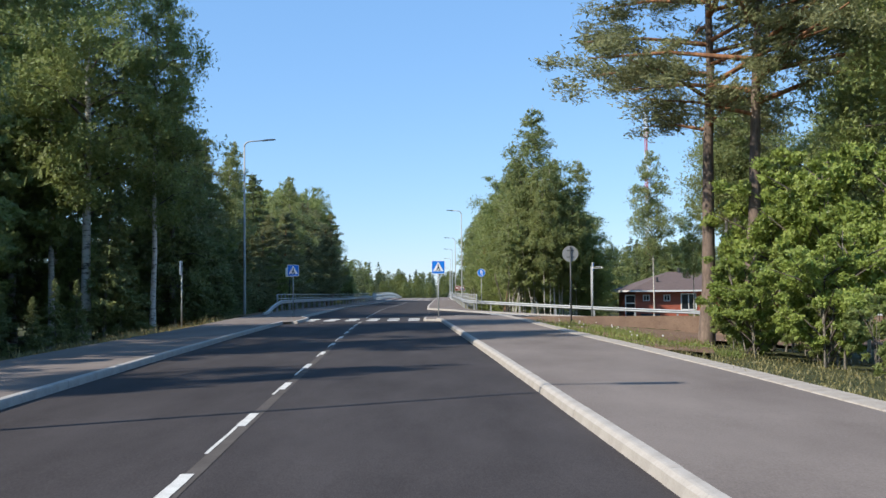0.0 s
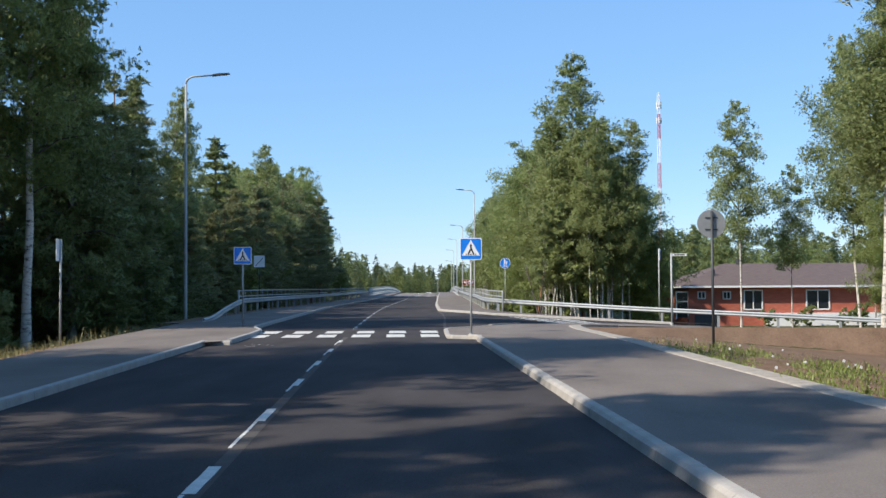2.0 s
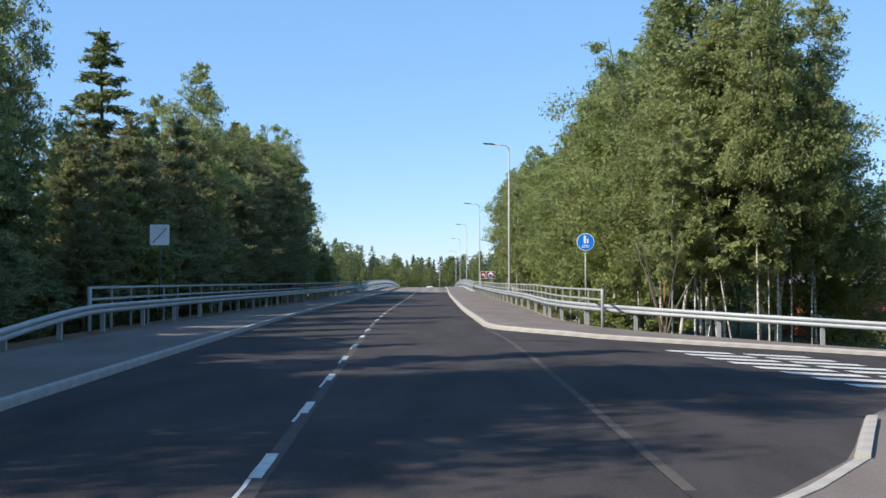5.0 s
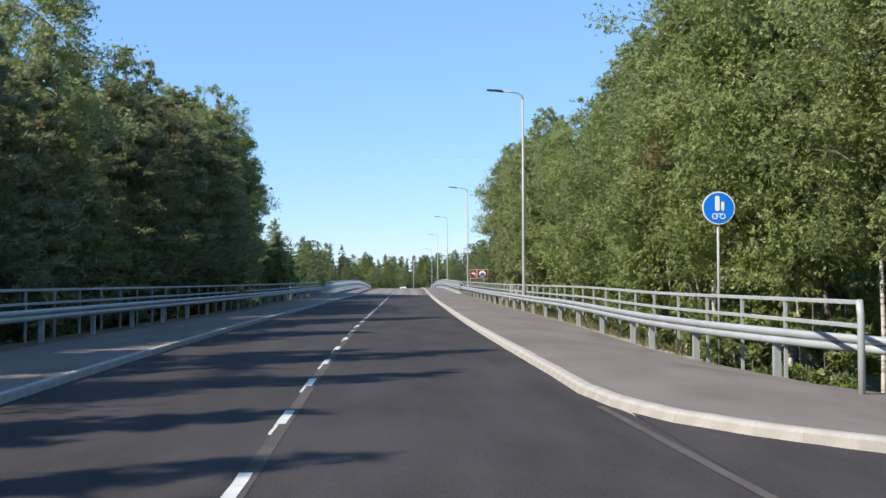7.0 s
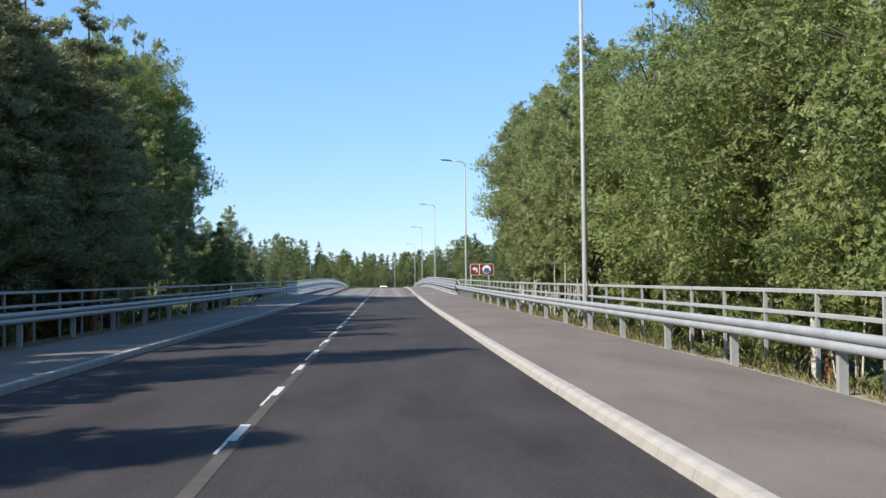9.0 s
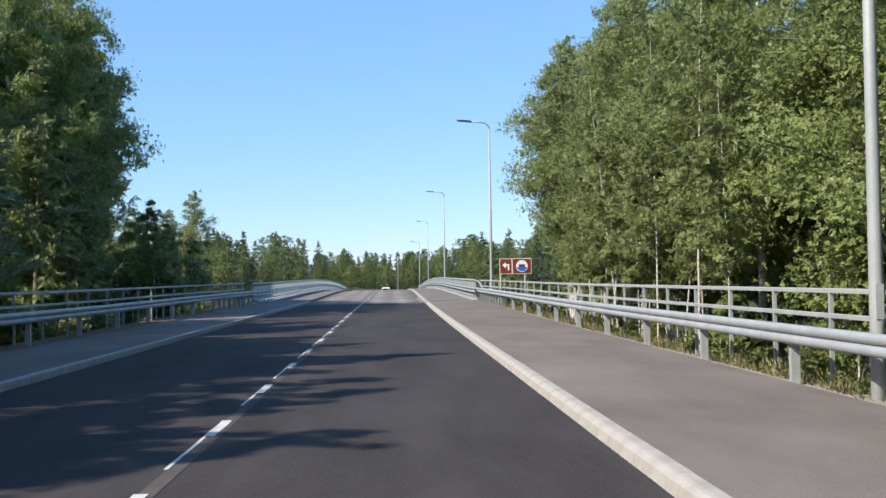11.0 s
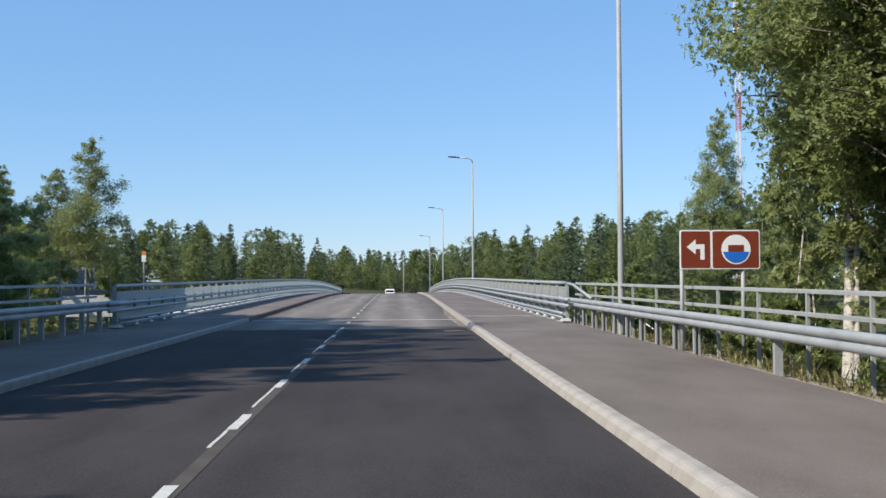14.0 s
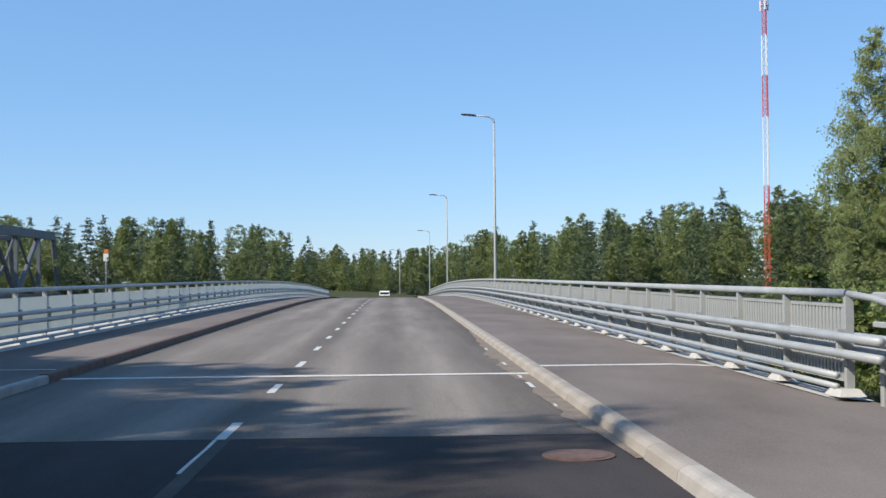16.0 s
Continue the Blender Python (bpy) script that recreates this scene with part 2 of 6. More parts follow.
BRICK = surface("red_brick", (0.3, 0.07, 0.042), (0.43, 0.13, 0.08), scale=1.5, fine=20, stretch=(1, 1, 3))
ROOF = surface("brown_roof_tiles", (0.08, 0.056, 0.05), (0.145, 0.104, 0.092), scale=2, fine=12, stretch=(1, 3, 1))
WHITE_PAINT = plain("white_paint", (0.75, 0.74, 0.72), 0.5, vary=0.06)
RED_PAINT = plain("red_mast_paint", (0.55, 0.09, 0.06), 0.5)
TRUSS = surface("truss_steel", (0.06, 0.065, 0.07), (0.15, 0.16, 0.17), scale=2, fine=20, rough=0.55, metal=0.0)
WATER, _nt, _b = material("river_water", 0.08)
_b.inputs["Base Color"].default_value = (0.02, 0.035, 0.04, 1)
GLASS, _nt, _b = material("window_glass", 0.05)
_b.inputs["Base Color"].default_value = (0.02, 0.025, 0.03, 1)


# ---- mesh helpers ----
def mesh_ob(name, verts, faces, mat, parent=None, label="", smooth=False):
    me = bpy.data.meshes.new(name)
    me.from_pydata([tuple(v) for v in verts], [], faces)
    me.materials.append(mat)
    if smooth:
        me.polygons.foreach_set("use_smooth", [True] * len(me.polygons))
    me.update()
    ob = new(name, me)
    if parent is not None:
        ob.parent = parent
    if label:
        ob["label"] = label
    return ob


def shared(name, me, parent, m):
    """One more piece on mesh data that is there already."""
    ob = new(name, me)
    ob.parent = parent
    ob.matrix_basis = m
    return ob


def thing(name, label, category, m, group="", kind=""):
    ob = new(name)
    ob.empty_display_size = 0.2
    ob.matrix_basis = m
    return tagged(ob, label, category, group, kind)


class Shape:
    """Gathers vertices and faces of one part."""

    def __init__(self):
        self.v, self.f = [], []

    def box(self, c, s, m=None):
        n = len(self.v)
        for z in (-1, 1):
            for y in (-1, 1):
                for x in (-1, 1):
                    p = Vector((c[0] + x * s[0] / 2, c[1] + y * s[1] / 2, c[2] + z * s[2] / 2))
                    self.v.append(m @ p if m else p)
        self.f += [tuple(n + i for i in q) for q in ((0, 2, 3, 1), (4, 5, 7, 6), (0, 1, 5, 4), (2, 6, 7, 3), (0, 4, 6, 2), (1, 3, 7, 5))]
        return self

    def tube(self, pts, radii, sides=8, caps=True):
        n = len(self.v)
        pts = [Vector(p) for p in pts]
        if not hasattr(radii, "__len__"):
            radii = [radii] * len(pts)
        ref = Vector((0.31, 0.95, 0.05))
        for i, p in enumerate(pts):
            d = (pts[min(i + 1, len(pts) - 1)] - pts[max(i - 1, 0)]).normalized()
            if abs(d.dot(ref)) > 0.95:
                ref = Vector((1, 0, 0.1))
            u = (ref - d * ref.dot(d)).normalized()
            w = d.cross(u)
            for k in range(sides):
                t = 2 * math.pi * k / sides
                self.v.append(p + (u * math.cos(t) + w * math.sin(t)) * radii[i])
        for i in range(len(pts) - 1):
            for k in range(sides):
                a, b = n + i * sides + k, n + i * sides + (k + 1) % sides
                self.f.append((a, b, b + sides, a + sides))
        if caps:
            self.f.append(tuple(n + k for k in reversed(range(sides))))
            self.f.append(tuple(n + (len(pts) - 1) * sides + k for k in range(sides)))
        return self

    def prism(self, outline, y0, y1):
        """A flat outline of (x, z) pushed from y0 to y1."""
        n, k = len(self.v), len(outline)
        for y in (y0, y1):
            self.v += [Vector((x, y, z)) for x, z in outline]
        self.f.append(tuple(n + i for i in range(k)))
        self.f.append(tuple(n + k + i for i in reversed(range(k))))
        self.f += [(n + i, n + k + i, n + k + (i + 1) % k, n + (i + 1) % k) for i in range(k)]
        return self

    def sweep(self, path, profile, closed=True):
        """A profile of (across to the right, up) carried along a path of points."""
        n, k = len(self.v), len(profile)
        path = [Vector(p) for p in path]
        for i, p in enumerate(path):
            d = path[min(i + 1, len(path) - 1)] - path[max(i - 1, 0)]
            r = Vector((d.y, -d.x, 0)).normalized()
            self.v += [p + r * a + Vector((0, 0, b)) for a, b in profile]
        m = k if closed else k - 1
        for i in range(len(path) - 1):
            for j in range(m):
                a, b = n + i * k + j, n + i * k + (j + 1) % k
                self.f.append((a, b, b + k, a + k))
        if closed:
            self.f.append(tuple(n + j for j in range(k)))
            self.f.append(tuple(n + (len(path) - 1) * k + j for j in reversed(range(k))))
        return self

    def make(self, name, mat, parent=None, label="", smooth=False):
        return mesh_ob(name, self.v, self.f, mat, parent, label, smooth)


def rounded(w, h, r, n=4):
    """The outline (x, z) of a rounded rectangle round the origin."""
    out = []
    for cx, cz, a0 in ((w / 2 - r, h / 2 - r, 0), (-w / 2 + r, h / 2 - r, 90), (-w / 2 + r, -h / 2 + r, 180), (w / 2 - r, -h / 2 + r, 270)):
        for i in range(n + 1):
            t = radians(a0 + 90 * i / n)
            out.append((cx + r * math.cos(t), cz + r * math.sin(t)))
    return out


def disc(r, n=28, cx=0.0, cz=0.0):
    return [(cx + r * math.cos(2 * math.pi * i / n), cz + r * math.sin(2 * math.pi * i / n)) for i in range(n)]


# ---- plan of the road ----
def curve(knots, y):
    """A smooth line through (y, value) knots."""
    ys, vs = knots[0::2], knots[1::2]
    return float(np.interp(y, ys, vs))


def smooth_curve(knots, y, w=6.0):
    return sum(curve(knots, y + o * w) for o in (-1, -0.5, 0, 0.5, 1)) / 5


ROAD_Z = (-90, -0.1, 0, -0.02, 20, 0.09, 40, 0.12, 65, 0.07, 91, 0.05, 116, -0.02, 142, -0.06, 162, -0.02, 180, 0.02, 205, 0.12, 222, 0.15, 240, 0.06, 260, -0.2, 300, -1.2, 340, -2.4, 420, -4.5, 900, -6)
CENTRE = (-90, 2.6, 0, -1.62, 8, -2.0, 25, -2.74, 46, -3.64, 60, -4.15, 75, -4.6, 90, -4.95, 105, -5.12, 160, -5.17, 180, -5.08, 220, -5.0, 300, -5.2, 340, -8, 420, -20, 900, -120)


def rz(y):
    return smooth_curve(ROAD_Z, y)


def cx(y):
    return smooth_curve(CENTRE, y)


def clamp(v):
    return max(0.0, min(1.0, v))


def step(a, b, v):
    t = clamp((v - a) / (b - a))
    return t * t * (3 - 2 * t)


def fall(x, y):
    """How far the side street has dropped below the main road."""
    lean = 0.1 * step(-0.9, 1.8, x) * step(73, 81, y) * (1 - step(92, 108, y))
    return lean + 0.055 * max(0.0, x - 0.8) * step(54, 64, y) * (1 - step(88, 100, y) * step(3, 6, x))


def pz(x, y):
    """Level of the paving."""
    return rz(y) - fall(x, y)


def left_kerb(y):
    return curve((-90, -1.0, 0, -4.8, 13, -5.4, 23, -5.85, 33, -6.3, 48.5, -6.95), y) if y < 47.2 else curve((47.2, -6.36, 52, -6.55, 54.5, -6.75, 57, -7.4, 63, -7.7, 75, -8.1, 90, -8.5, 105, -8.75, 140, -8.8, 178, -8.4, 230, -8.5, 300, -8.8, 340, -11.6, 420, -23.6, 900, -123), y)


def right_kerb(y):
    return cx(y) + 3.58


# ---- ground, road, paths ----
def patch_edge(y):
    return curve((-90, 9.2, 0, 4.95, 11, 4.6, 17, 4.38, 26, 3.9, 32, 3.6, 40, 3.35, 46, 3.3, 53, 3.0, 56, 3.1), y)


def left_outer(y):
    return curve((-90, -4, 0, -8.0, 20, -8.5, 40, -9.3, 50, -10.2, 60, -10.9, 70, -11.2, 80, -11.4, 180, -11.35, 900, -126), y)


SOUTH = [(-1.0, 56.6), (-0.3, 57.3), (0.6, 58.6), (1.8, 61.4), (3.6, 64.4), (6.5, 67.6), (11, 70.2), (16, 70.2), (24, 67), (36, 61)]
NORTH = [(-1.0, 82.4), (-0.4, 80.9), (0.5, 80.0), (1.8, 79.3), (3.8, 78.7), (6.8, 77.9), (11, 76.6), (16, 74.8), (24, 71), (36, 65)]
PATCH = [(3.05, 55), (3.25, 57), (3.7, 59), (4.3, 61), (5.6, 63.4), (7.6, 65.7), (11, 67.8), (16, 67.9), (24, 64.8), (36, 58.8)]
RAIL_R = [(36, 67.5), (24, 73.4), (17, 76.6), (10.6, 79.8), (6.6, 82.2), (4.0, 84.4), (2.6, 87), (1.95, 90), (1.76, 94)]


def wave(x, y, s=0.12):
    return noise.noise(Vector((x * s, y * s, 3.7)))


def ground_z(x, y):
    r = rz(min(y, 300))
    lo, ro = left_outer(y) - 0.5, (patch_edge(y) + 0.4 if y < 56 else curve((56, 40, 62, 40, 74, 40, 80, 10, 84, 4.2, 90, 2.3, 95, 2.1, 900, 2.1), y))
    z = r - 0.07 - fall(min(x, 26), y) * (1 - step(95, 110, y))
    if x > ro:
        d = x - ro
        if y < 70:
            z -= 0.03 + 0.1 * min(d, 12) - 0.1 * wave(x, y, 0.3) * step(0.3, 2, d)
            z = max(z, r - 1.6)
        else:
            z -= min(1.9, 0.5 * d) * step(82, 90, y) - 0.15 * wave(x, y, 0.3) * step(0.8, 3, d)
            z = max(z, r - 2.2)
    elif x < lo:
        d = lo - x
        z -= (0.17 * min(d, 8) - 0.1 * wave(x, y, 0.3) * step(0.4, 3, d)) * (1 - step(74, 86, y))
        z -= (min(1.8, 0.42 * d) - 0.15 * wave(x, y, 0.3) * step(0.8, 3, d)) * step(74, 86, y)
    river = step(206, 218, y) * (1 - step(272, 288, y))
    z = z * (1 - river) - 7.5 * river
    if y > 285:
        z -= 1.2 * step(8, 20, abs(x - cx(y)))
    return z


def grid_axis(lo, hi, fine, near_lo, near_hi):
    out, v = [], near_lo
    while v <= near_hi:
        out.append(v)
        v += fine
    s, v = fine, near_lo
    while v > lo:
        s *= 1.35
        v -= s
        out.insert(0, max(v, lo))
    s, v = fine, out[-1]
    while v < hi:
        s *= 1.35
        v += s
        out.append(min(v, hi))
    return out


gx, gy = grid_axis(-2500, 2500, 0.75, -22, 22), grid_axis(-400, 3500, 1.2, -12, 300)
gv = [(x, y, ground_z(x, y)) for y in gy for x in gx]
nx = len(gx)
gf = [(j * nx + i, j * nx + i + 1, (j + 1) * nx + i + 1, (j + 1) * nx + i) for j in range(len(gy) - 1) for i in range(nx - 1)]
tagged(mesh_ob("ground", gv, gf, FOREST, smooth=True), "forest floor with moss, litter and sparse weeds", "ground", kind="structure")
tagged(mesh_ob("water", [(-900, 208, -6.9), (900, 208, -6.9), (900, 286, -6.9), (-900, 286, -6.9)], [(0, 1, 2, 3)], WATER), "dark river water under the bridge", "river", kind="structure")


def strip(name, y0, y1, left, right, up, mat, label, category, dy=1.0, nxs=6, level=None):
    n = max(1, round((y1 - y0) / dy))
    v, f = [], []
    for j in range(n + 1):
        y = y0 + (y1 - y0) * j / n
        a, b = left(y), right(y)
        for i in range(nxs + 1):
            x = a + (b - a) * i / nxs
            v.append((x, y, (level or pz)(x, y) + up))
    for j in range(n):
        for i in range(nxs):
            q = j * (nxs + 1) + i
            f.append((q, q + 1, q + nxs + 2, q + nxs + 1))
    return tagged(mesh_ob(name, v, f, mat, smooth=True), label, category, kind="structure")


def resample(pts, n):
    p = np.array(pts, float)
    s = np.r_[0, np.cumsum(np.hypot(*np.diff(p, axis=0).T))]
    t = np.linspace(0, s[-1], n)
    return [(float(a), float(b)) for a, b in zip(np.interp(t, s, p[:, 0]), np.interp(t, s, p[:, 1]))]


def loft(name, a, b, up, mat, label, category, n=60, m=8, dip=0.0):
    a, b = resample(a, n), resample(b, n)
    v, f = [], []
    for j0, (p, q) in enumerate(zip(a, b)):
        for i in range(m + 1):
            x, y = p[0] + (q[0] - p[0]) * i / m, p[1] + (q[1] - p[1]) * i / m
            v.append((x, y, pz(x, y) + up - dip * (1 - step(0, 0.6, i / m)) * (1 - step(0.15, 0.3, j0 / n))))
    for j in range(n - 1):
        for i in range(m):
            k = j * (m + 1) + i
            f.append((k, k + 1, k + m + 2, k + m + 1))
    return tagged(mesh_ob(name, v, f, mat, smooth=True), label, category, kind="structure")


def road_right(y):
    if y < 49.4 or y > 84:
        return right_kerb(y) + 0.05
    return curve((49.4, right_kerb(49.4) + 0.05, 49.8, -0.9, 53, -0.98, 57, -1.0, 82, -1.0, 84, right_kerb(84) + 0.05), y)


UP = 0.115   # level of the paths above the road
SEAM, JOINT = 172.4, 178.6
strip("road", -60, SEAM, lambda y: left_kerb(y) - 0.05, road_right, 0, ASPHALT, "freshly laid dark asphalt road", "road", 0.6)
strip("road", SEAM, 440, lambda y: left_kerb(y) - 0.05, lambda y: right_kerb(y) + 0.05, 0.003, DECK, "worn grey asphalt road on the bridge", "road", 1.5)
loft("side_street", SOUTH, NORTH, 0.003, ASPHALT, "dark asphalt side street falling away from the road", "road")
strip("pavement", -60, 49.4, lambda y: right_kerb(y) + 0.12, patch_edge, UP, PATH, "grey asphalt foot and cycle path", "pavement")
strip("pavement", 49.4, 56.6, lambda y: curve((49.4, right_kerb(49.4) + 0.16, 49.7, right_kerb(49.4) - 0.02, 49.95, -0.7, 50.3, -0.84, 56.6, -0.9), y), lambda y: curve((49.4, 3.2, 53, 3.0, 55, 3.05, 56.6, 3.2), y), UP, PATH, "grey asphalt path widening to the crossing", "pavement", 0.1, 12, lambda x, y: pz(x, y) - 0.062 * (1 - step(-0.8, 0.9, x)) * step(49.5, 50.2, y))
loft("pavement", [(-0.85, 56.6)] + SOUTH[1:], [(3.2, 56.6)] + PATCH[2:], UP - 0.02, PATH, "grey asphalt path round the street corner", "pavement", 60, 8, 0.045)
loft("pavement", [(x + 0.05, y + 0.12) for x, y in NORTH], [(right_kerb(90) + 0.3, 93.5), (-0.2, 92), (0.9, 90.2), (2.2, 86.8), (3.7, 84.1), (6.4, 81.9), (10.4, 79.4), (17, 76.2), (24, 73), (36, 67.1)], UP - 0.004, PATH, "grey asphalt path behind the corner kerb", "pavement")
strip("pavement", 86.2, 400, lambda y: right_kerb(y) + 0.16 if y > 93.6 else curve((86.2, 2.3, 87, 2.0, 90.2, 0.8, 92, -0.3, 93.6, right_kerb(93.6) + 0.2), y), lambda y: curve((86.2, 2.5, 90, 1.95, 93, 1.75, 300, 1.72), y) if y < 300 else 1.72 + cx(y) - cx(300), UP, PATH, "grey asphalt foot and cycle path along the railing", "pavement", 1.5)
strip("pavement", 82.7, 95.5, lambda y: right_kerb(y) + 0.1 if y > 87 else curve((82.7, -1.02, 84.5, -1.18, 87, right_kerb(87) + 0.1), y), lambda y: curve((82.7, 0.2, 85.5, 1.2, 88, 1.5, 96, 1.6), y), UP - 0.009, PATH, "grey asphalt bed behind the corner kerb", "pavement")
strip("pavement", -60, 47.2, lambda y: left_outer(y), lambda y: left_kerb(y) - 0.1, UP - 0.01, PATH, "grey asphalt footpath along the trees", "pavement")
strip("pavement", 47.2, 400, lambda y: left_outer(y), lambda y: left_kerb(y) - 0.1, UP - 0.01, PATH, "grey asphalt footpath along the railing", "pavement", 1.0)
strip("soil_verge", 91, 174, lambda y: 1.7, lambda y: 2.2 + 0.15 * wave(2, y, 0.7), UP - 0.03, GRAVEL, "strip of sandy gravel under the guard rail", "verge", 1.0, 3)
strip("soil_verge", 62, 180, lambda y: left_outer(y) - 1.0, lambda y: left_outer(y) + 0.02, UP - 0.03, SOIL, "strip of dark soil under the guard rail", "verge", 1.0, 3)


def soil_line(y):
    return curve((24, 3.9, 32, 3.6, 40, 3.35, 46, 3.3, 53, 3.0, 56, 3.1, 59, 3.7, 61, 4.3, 63.4, 5.6, 65.7, 7.6, 67.8, 11), y)


strip("soil_bank", 26, 67.6, lambda y: soil_line(y) + 0.2, lambda y: max(soil_line(y) + 0.3, curve((26, 6.5, 40, 9.5, 50, 22, 67.6, 26), y)), 0.06, SOIL, "bare brown soil bank with sparse weeds", "ground", 0.6, 24, lambda x, y: max(ground_z(x, y), pz(x, y) + 0.02 - 0.07 * (x - soil_line(y)) - 0.5 * (1 - step(53, 58, y))) + 0.08 * step(0.3, 2.0, x - soil_line(y)))
strip("soil_bank", 8, 60, lambda y: left_outer(y) - 2.6, lambda y: left_outer(y) + 0.02, 0.05, SOIL, "bare reddish soil strip beside the footpath", "ground", 0.6, 5, ground_z)

# bridge deck slab with its edge beams
slab = Shape()
n0 = 60
ys = [SEAM + 6 + (330 - SEAM) * i / n0 for i in range(n0 + 1)]
slab.sweep([(0, y, rz(y)) for y in ys], [(-12.3, -0.9), (-12.3, 0.16), (-10.98, 0.16), (-10.93, -0.06), (1.7, -0.06), (1.72, 0.15), (2.1, 0.15), (2.1, -0.9)])
tagged(slab.make("bridge_deck", CONCRETE), "pale concrete bridge deck with edge beams", "bridge", kind="structure")


# ---- kerbs, laid stone by stone ----
def kerb_mesh(length, width, height, slope, gap=0.003):
    s = Shape()
    s.sweep([(0, -length / 2 + gap, 0), (0, length / 2 - gap, 0)], [(0, -0.06), (slope * 0.4, height - 0.035), (slope, height - 0.006), (slope + 0.03, height), (width, height), (width, -0.06)])
    me = bpy.data.meshes.new("kerb_stone")
    me.from_pydata([tuple(v) for v in s.v], [], s.f)
    return me


def lay_kerb(owner, pts, me, length, up=0.0):
    p = resample(pts, max(2, round(sum(math.dist(a, b) for a, b in zip(pts, pts[1:])) / length) + 1))
    for a, b in zip(p, p[1:]):
        mx, my = (a[0] + b[0]) / 2, (a[1] + b[1]) / 2
        yaw = math.degrees(math.atan2(-(b[0] - a[0]), b[1] - a[1]))
        tip = math.degrees(math.atan2(pz(*b) - pz(*a), math.dist(a, b)))
        jog = random.uniform(-0.003, 0.003)
        shared("kerb_stone", me, owner, pose(mx + jog, my, pz(mx, my) + up + jog * 0.4, tip, 0, yaw) @ Matrix.Diagonal((1, math.dist(a, b) / length, 1, 1)))


EDGED = kerb_mesh(1.0, 0.14, 0.125, 0.02)
EDGED.materials.append(BROWN_EDGE)
WIDE, SLIM, SHORT, FLAT, THIN, LOW = (kerb_mesh(1.0, 0.2, 0.122, 0.085), kerb_mesh(1.0, 0.16, 0.122, 0.06), kerb_mesh(0.5, 0.17, 0.12, 0.06, -0.004), kerb_mesh(0.5, 0.14, 0.11, 0.03, -0.004), kerb_mesh(1.0, 0.11, 0.122, 0.015), kerb_mesh(1.0, 0.42, 0.035, 0.05))
for me, mt in ((WIDE, KERB), (SLIM, KERB), (SHORT, KERB), (FLAT, KERB), (THIN, GREY_KERB), (LOW, EDGING)):
    me.materials.append(mt)
OLD = kerb_mesh(1.0, 0.2, 0.122, 0.085)
OLD.materials.append(OLD_KERB)
k_right = thing("kerb_right", "pale stone kerb with a sloped face", "kerb", Matrix(), kind="structure")
lay_kerb(k_right, [(right_kerb(y), y) for y in np.arange(-8, 48.3, 1.0)], SLIM, 1.0)
lay_kerb(k_right, [(right_kerb(48) - 0.02, 48), (-0.12, 49.35), (-0.35, 49.72)], FLAT, 0.5, 0.01)
lay_kerb(k_right, [(-0.35, 49.72), (-0.75, 49.85), (-0.93, 50.3)], FLAT, 0.5, -0.02)
lay_kerb(k_right, [(-0.93, 50.3), (-0.97, 52), (-1.0, 55.8), (-0.85, 56.6), (-0.2, 57.4), (0.6, 58.6)], FLAT, 0.5, -0.05)
lay_kerb(k_right, [(0.6, 58.6), (1.8, 61.4)], FLAT, 0.5, -0.02)
lay_kerb(k_right, list(reversed([(right_kerb(90), 90), (right_kerb(87) - 0.0, 87), (-1.28, 84.5), (-1.12, 82.8), (-0.75, 81.5), (-0.1, 80.5), (0.7, 79.9), (1.8, 79.4), (3.8, 78.7), (6.8, 77.9), (11, 76.6)])), SHORT, 0.5, 0.003)
lay_kerb(k_right, [(right_kerb(y), y) for y in np.arange(90, 170.1, 1.0)], WIDE, 1.0)
lay_kerb(k_right, [(right_kerb(y), y) for y in np.arange(170, 250.1, 1.0)], OLD, 1.0)
k_left = thing("kerb_left", "narrow grey stone kerb beside the footpath", "kerb", Matrix(), kind="structure")
lay_kerb(k_left, list(reversed([(left_kerb(y), y) for y in np.arange(-4, 47.2, 1.0)] + [(-6.95, 47.15)])), THIN, 1.0)
lay_kerb(k_left, list(reversed([(-6.4, 47.6), (-6.55, 52), (-6.75, 54.5), (-7.05, 55.8), (-7.4, 57)] + [(left_kerb(y), y) for y in np.arange(58, 178.1, 1.0)])), THIN, 1.0)
lay_kerb(k_left, [(-6.34, 47.04), (-6.96, 47.04)], FLAT, 0.5)
lay_kerb(k_left, list(reversed([(left_kerb(y), y) for y in np.arange(178, 240.1, 1.0)])), EDGED, 1.0, 0.012)
k_path = thing("kerb_path", "flat grey edging stones of the cycle path", "kerb", Matrix(), kind="structure")
lay_kerb(k_path, [(patch_edge(y), y) for y in np.arange(4, 55.1, 1.0)] + PATCH[1:5], LOW, 1.0, 0.09)

# ---- markings on the road ----
marks = thing("road_marking", "white painted centre line, worn and dusty", "road marking", Matrix(), kind="structure")


def dash_mesh(w, l):
    n, v, f = 6, [], []
    for j in range(n + 1):
        jag = 0.004 * math.sin(j * 5.1)
        v += [(-w / 2 + jag, l * (j / n - 0.5), 0), (w / 2 + jag * 0.7, l * (j / n - 0.5), 0)]
    f = [(2 * j, 2 * j + 1, 2 * j + 3, 2 * j + 2) for j in range(n)]
    me = bpy.data.meshes.new("dash")
    me.from_pydata(v, [], f)
    me.materials.append(PAINT)
    return me


DASH, HAIR = dash_mesh(0.105, 1.15), dash_mesh(0.034, 1.0)


